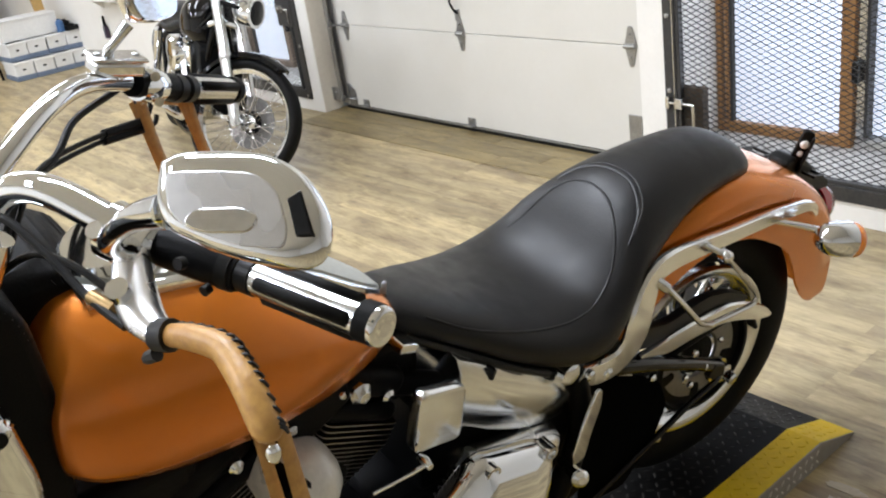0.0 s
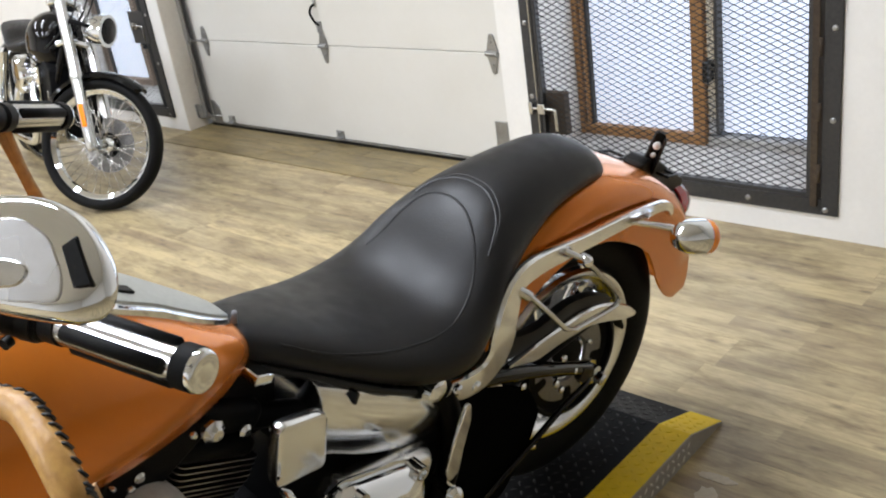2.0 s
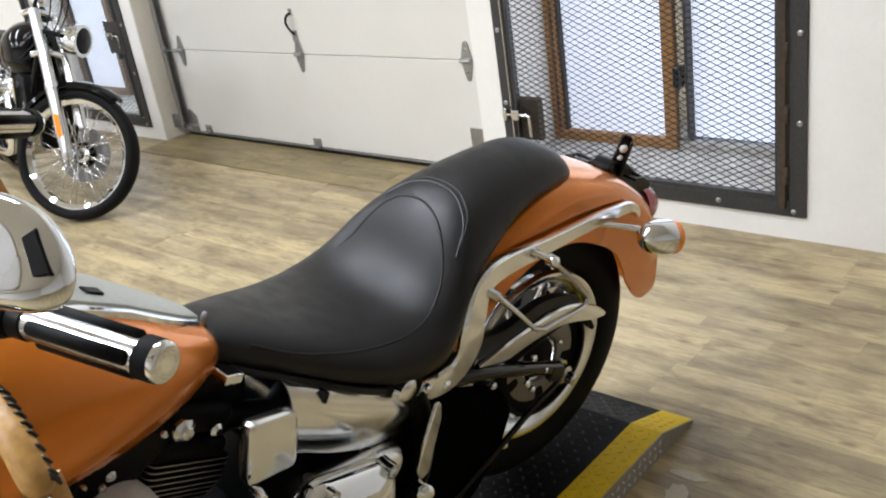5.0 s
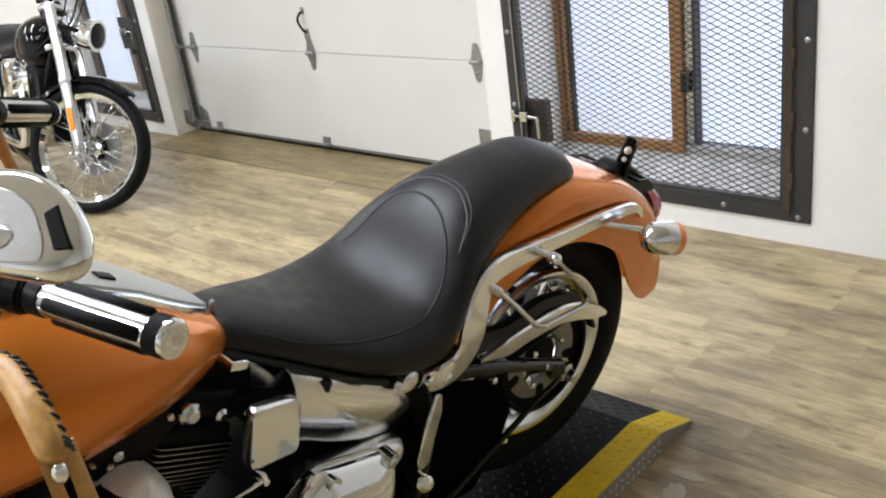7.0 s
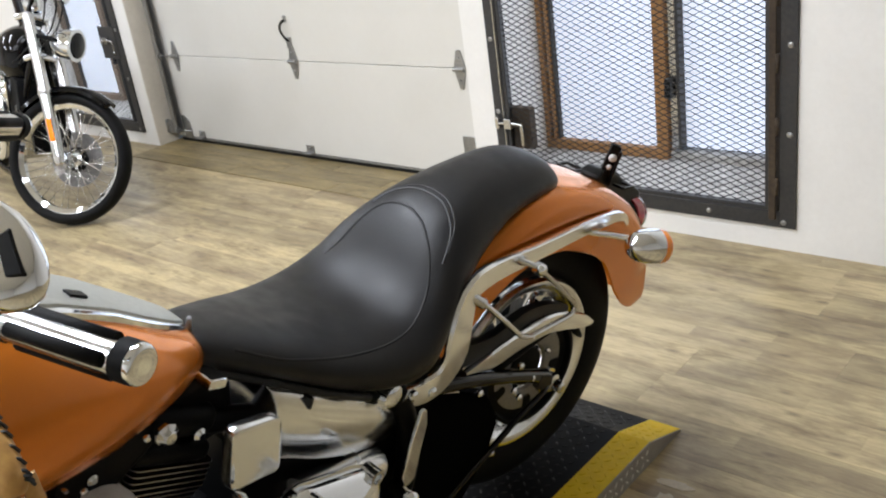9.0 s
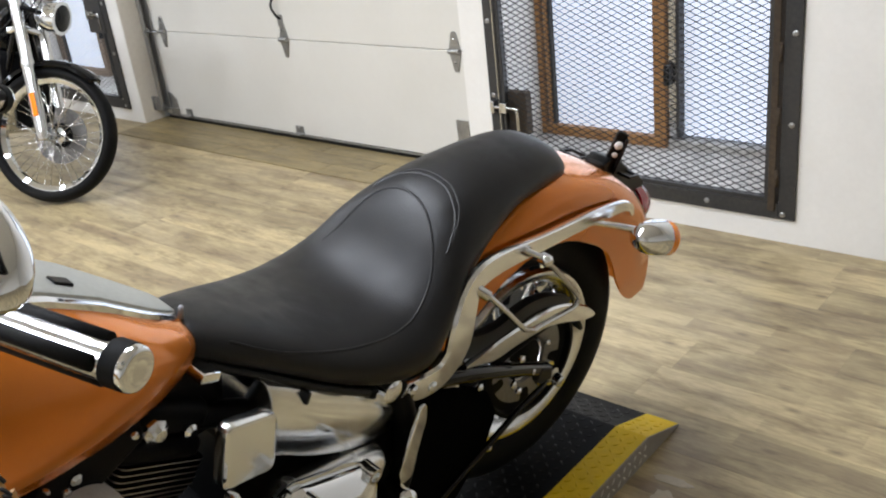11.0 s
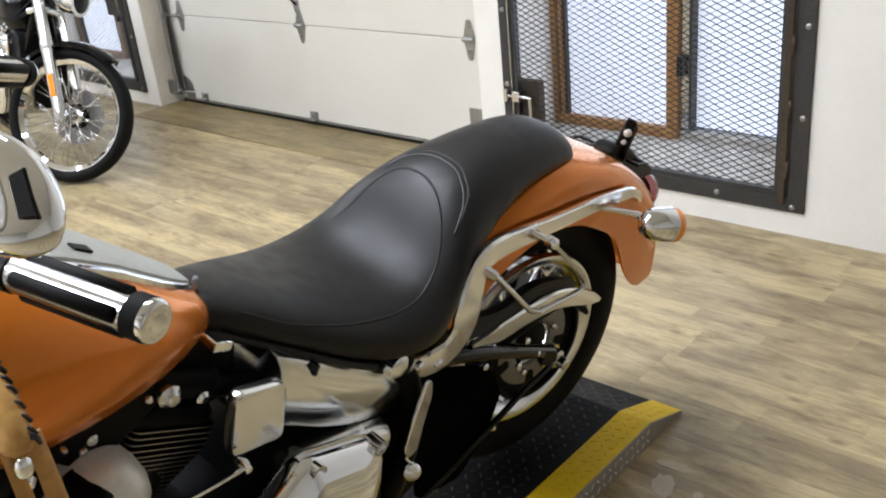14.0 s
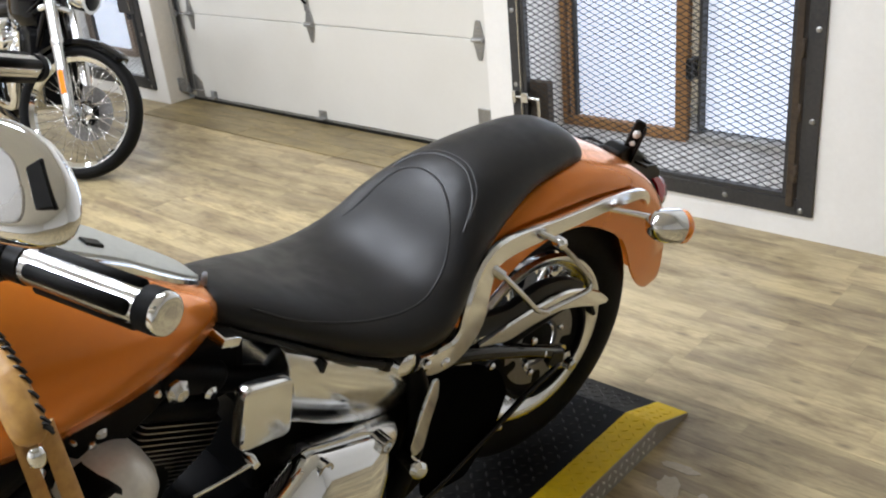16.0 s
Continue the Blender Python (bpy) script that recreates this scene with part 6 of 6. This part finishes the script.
board = tagged(part("board", moved(box(-0.012, 0.012, -0.05, 0.05, 0.0, 1.55, 0.003), pose(-4.66, -0.15, 0.0, 4, 0, 0)), BROWNWOOD), "yellowish pine board leaning on the wall behind boxes", "board")
chair = thing("chair", pose(-4.75, -0.93, 0), "black padded chair with thin legs beside white boxes", "chair")
part("seat", box(-0.21, 0.21, -0.20, 0.20, 0.40, 0.46, 0.025, 3), BLACKPLASTIC, chair)
rings = []
for z, hw in spline([(0.46, 0.12), (0.52, 0.18), (0.66, 0.20), (0.78, 0.17), (0.84, 0.10)], 14):
    rings.append([Vector((x, y * hw, z)) for x, y in ((0.17, -1), (0.15, -0.6), (0.145, 0), (0.15, 0.6), (0.17, 1), (0.20, 1), (0.19, 0), (0.20, -1))])
part("backrest", loft(rings), BLACKPLASTIC, chair)
for sx in (-0.18, 0.18):
    for sy in (-0.17, 0.17):
        part("leg", tube([(sx, sy, 0.40), (sx * 1.15, sy * 1.15, 0.0)], 0.012, 8), BLACKMETAL, chair)
cab = thing("cabinet", pose(-6.6, -1.2, 0), "brown cluttered cabinet against the end wall", "cabinet")
part("carcass", box(-0.3, 0.3, -0.8, 0.8, 0.0, 1.25, 0.01), mat("brown_cabinet_wood", (0.16, 0.10, 0.05), 0.5, grain=0.5, scale=30, stain=0.4), cab)
for y0 in (-0.78, 0.02):
    d_ = part("cabinet_door", box(0.30, 0.318, y0, y0 + 0.76, 0.08, 1.2, 0.004), BROWNWOOD, cab)
    part("handle", tube([(0.33, y0 + 0.38, 0.6), (0.335, y0 + 0.38, 0.72)], 0.008, 8), CHROME, d_)

# ---- floor, in planks ----
tagged(part("floor", box(ROOM[0], ROOM[1], ROOM[2], 0.4, -0.2, -0.004), DARKWOOD, smooth=False), "subfloor under the vinyl planks", "floor", kind="structure")
floor = bpy.data.objects["floor"]
PLANK_W, PLANK_L, SEAM_Y = 0.1635, 1.22, -0.935
rnd = random.Random(5)


def plank_mesh(length, width=PLANK_W, g=0.0001):
    bm = bmesh.new()
    lo = [bm.verts.new(p) for p in ((g, g, -0.004), (length - g, g, -0.004), (length - g, width - g, -0.004), (g, width - g, -0.004))]
    hi = [bm.verts.new(p) for p in ((g + 0.0002, g + 0.0002, 0), (length - g - 0.0002, g + 0.0002, 0), (length - g - 0.0002, width - g - 0.0002, 0), (g + 0.0002, width - g - 0.0002, 0))]
    bm.faces.new(hi)
    for i in range(4):
        bm.faces.new((lo[i], lo[(i + 1) % 4], hi[(i + 1) % 4], hi[i]))
    me = bpy.data.meshes.new("plank")
    bm.to_mesh(me)
    bm.free()
    me.materials.append(FLOORWOOD)
    return me


full = plank_mesh(PLANK_L)
far = bmesh.new()
rows = range(-40, 9)
for r in rows:
    y = SEAM_Y + r * PLANK_W
    shift = rnd.random() * PLANK_L
    if r == 0:
        shift = (3.967 - ROOM[0]) % PLANK_L
    x = ROOM[0] - PLANK_L + shift
    while x < ROOM[1]:
        if x + PLANK_L < ROOM[0] + 0.01 or y > 0.39 or y < ROOM[2] - PLANK_W:
            x += PLANK_L
            continue
        near = -2.6 < x < 5.6 and -3.2 < y < 0.1
        if near:
            ob = new("plank", full)
            ob.parent = floor
            ob.location = (x, y, 0)
        else:
            xa, xb = max(x, ROOM[0]) + .001, min(x + PLANK_L, ROOM[1]) - .001
            ya, yb = max(y, ROOM[2]) + .001, min(y + PLANK_W, 0.4) - .001
            vs = [far.verts.new(p) for p in ((xa, ya, 0), (xb, ya, 0), (xb, yb, 0), (xa, yb, 0))]
            far.faces.new(vs)
        x += PLANK_L
ob = part("plank_field", far, FLOORWOOD, floor, smooth=False)
ob["kind"] = "stuff"

# darker boards before the garage door
sill_boards = tagged(thing("threshold", pose(0, 0, 0.0), "worn dark wooden boards before the garage door", "threshold"), kind="structure")
for k, (y0, y1) in enumerate(((-0.215, -0.10), (-0.10, 0.02), (0.02, 0.20))):
    xs = [0.02, 0.95 + 0.3 * k, 1.75 + 0.25 * k, 2.60] if y0 >= -0.01 else [0.03 + 0.0 * k, 0.95 + 0.3 * k, 1.75 + 0.25 * k, 2.58]
    for a, b in zip(xs, xs[1:]):
        part("board", box(a + 0.001, b - 0.001, y0 + 0.001, y1 - 0.001, 0.0005, 0.006, 0.0015, 1), DARKWOOD, sill_boards, smooth=False)

# pale worn spots on the planks beside the ramp
SPOT = mat("pale_glue_residue", (0.62, 0.56, 0.44), 0.55, grain=0.5, scale=90, stain=0.5, tint=(0.42, 0.36, 0.25))
rnd9 = random.Random(3)
for cx, cy, ax, ay, turn in ((4.202, -1.436, 0.026, 0.042, 25), (4.192, -1.363, 0.046, 0.014, 5), (4.285, -1.432, 0.012, 0.02, 30)):
    ring = []
    for k in range(22):
        a = 2 * math.pi * k / 22
        q = 0.82 + 0.3 * rnd9.random()
        ring.append((ax * q * math.cos(a), ay * q * math.sin(a)))
    tagged(part("floor_stain", moved(slab(ring, 0.0, 0.0012, 0.0, axis='z'), pose(cx, cy, 0.0, 0, 0, turn)), SPOT, smooth=False), "pale glue residue spot on the vinyl planks", "stain", "pale spots on the floor")
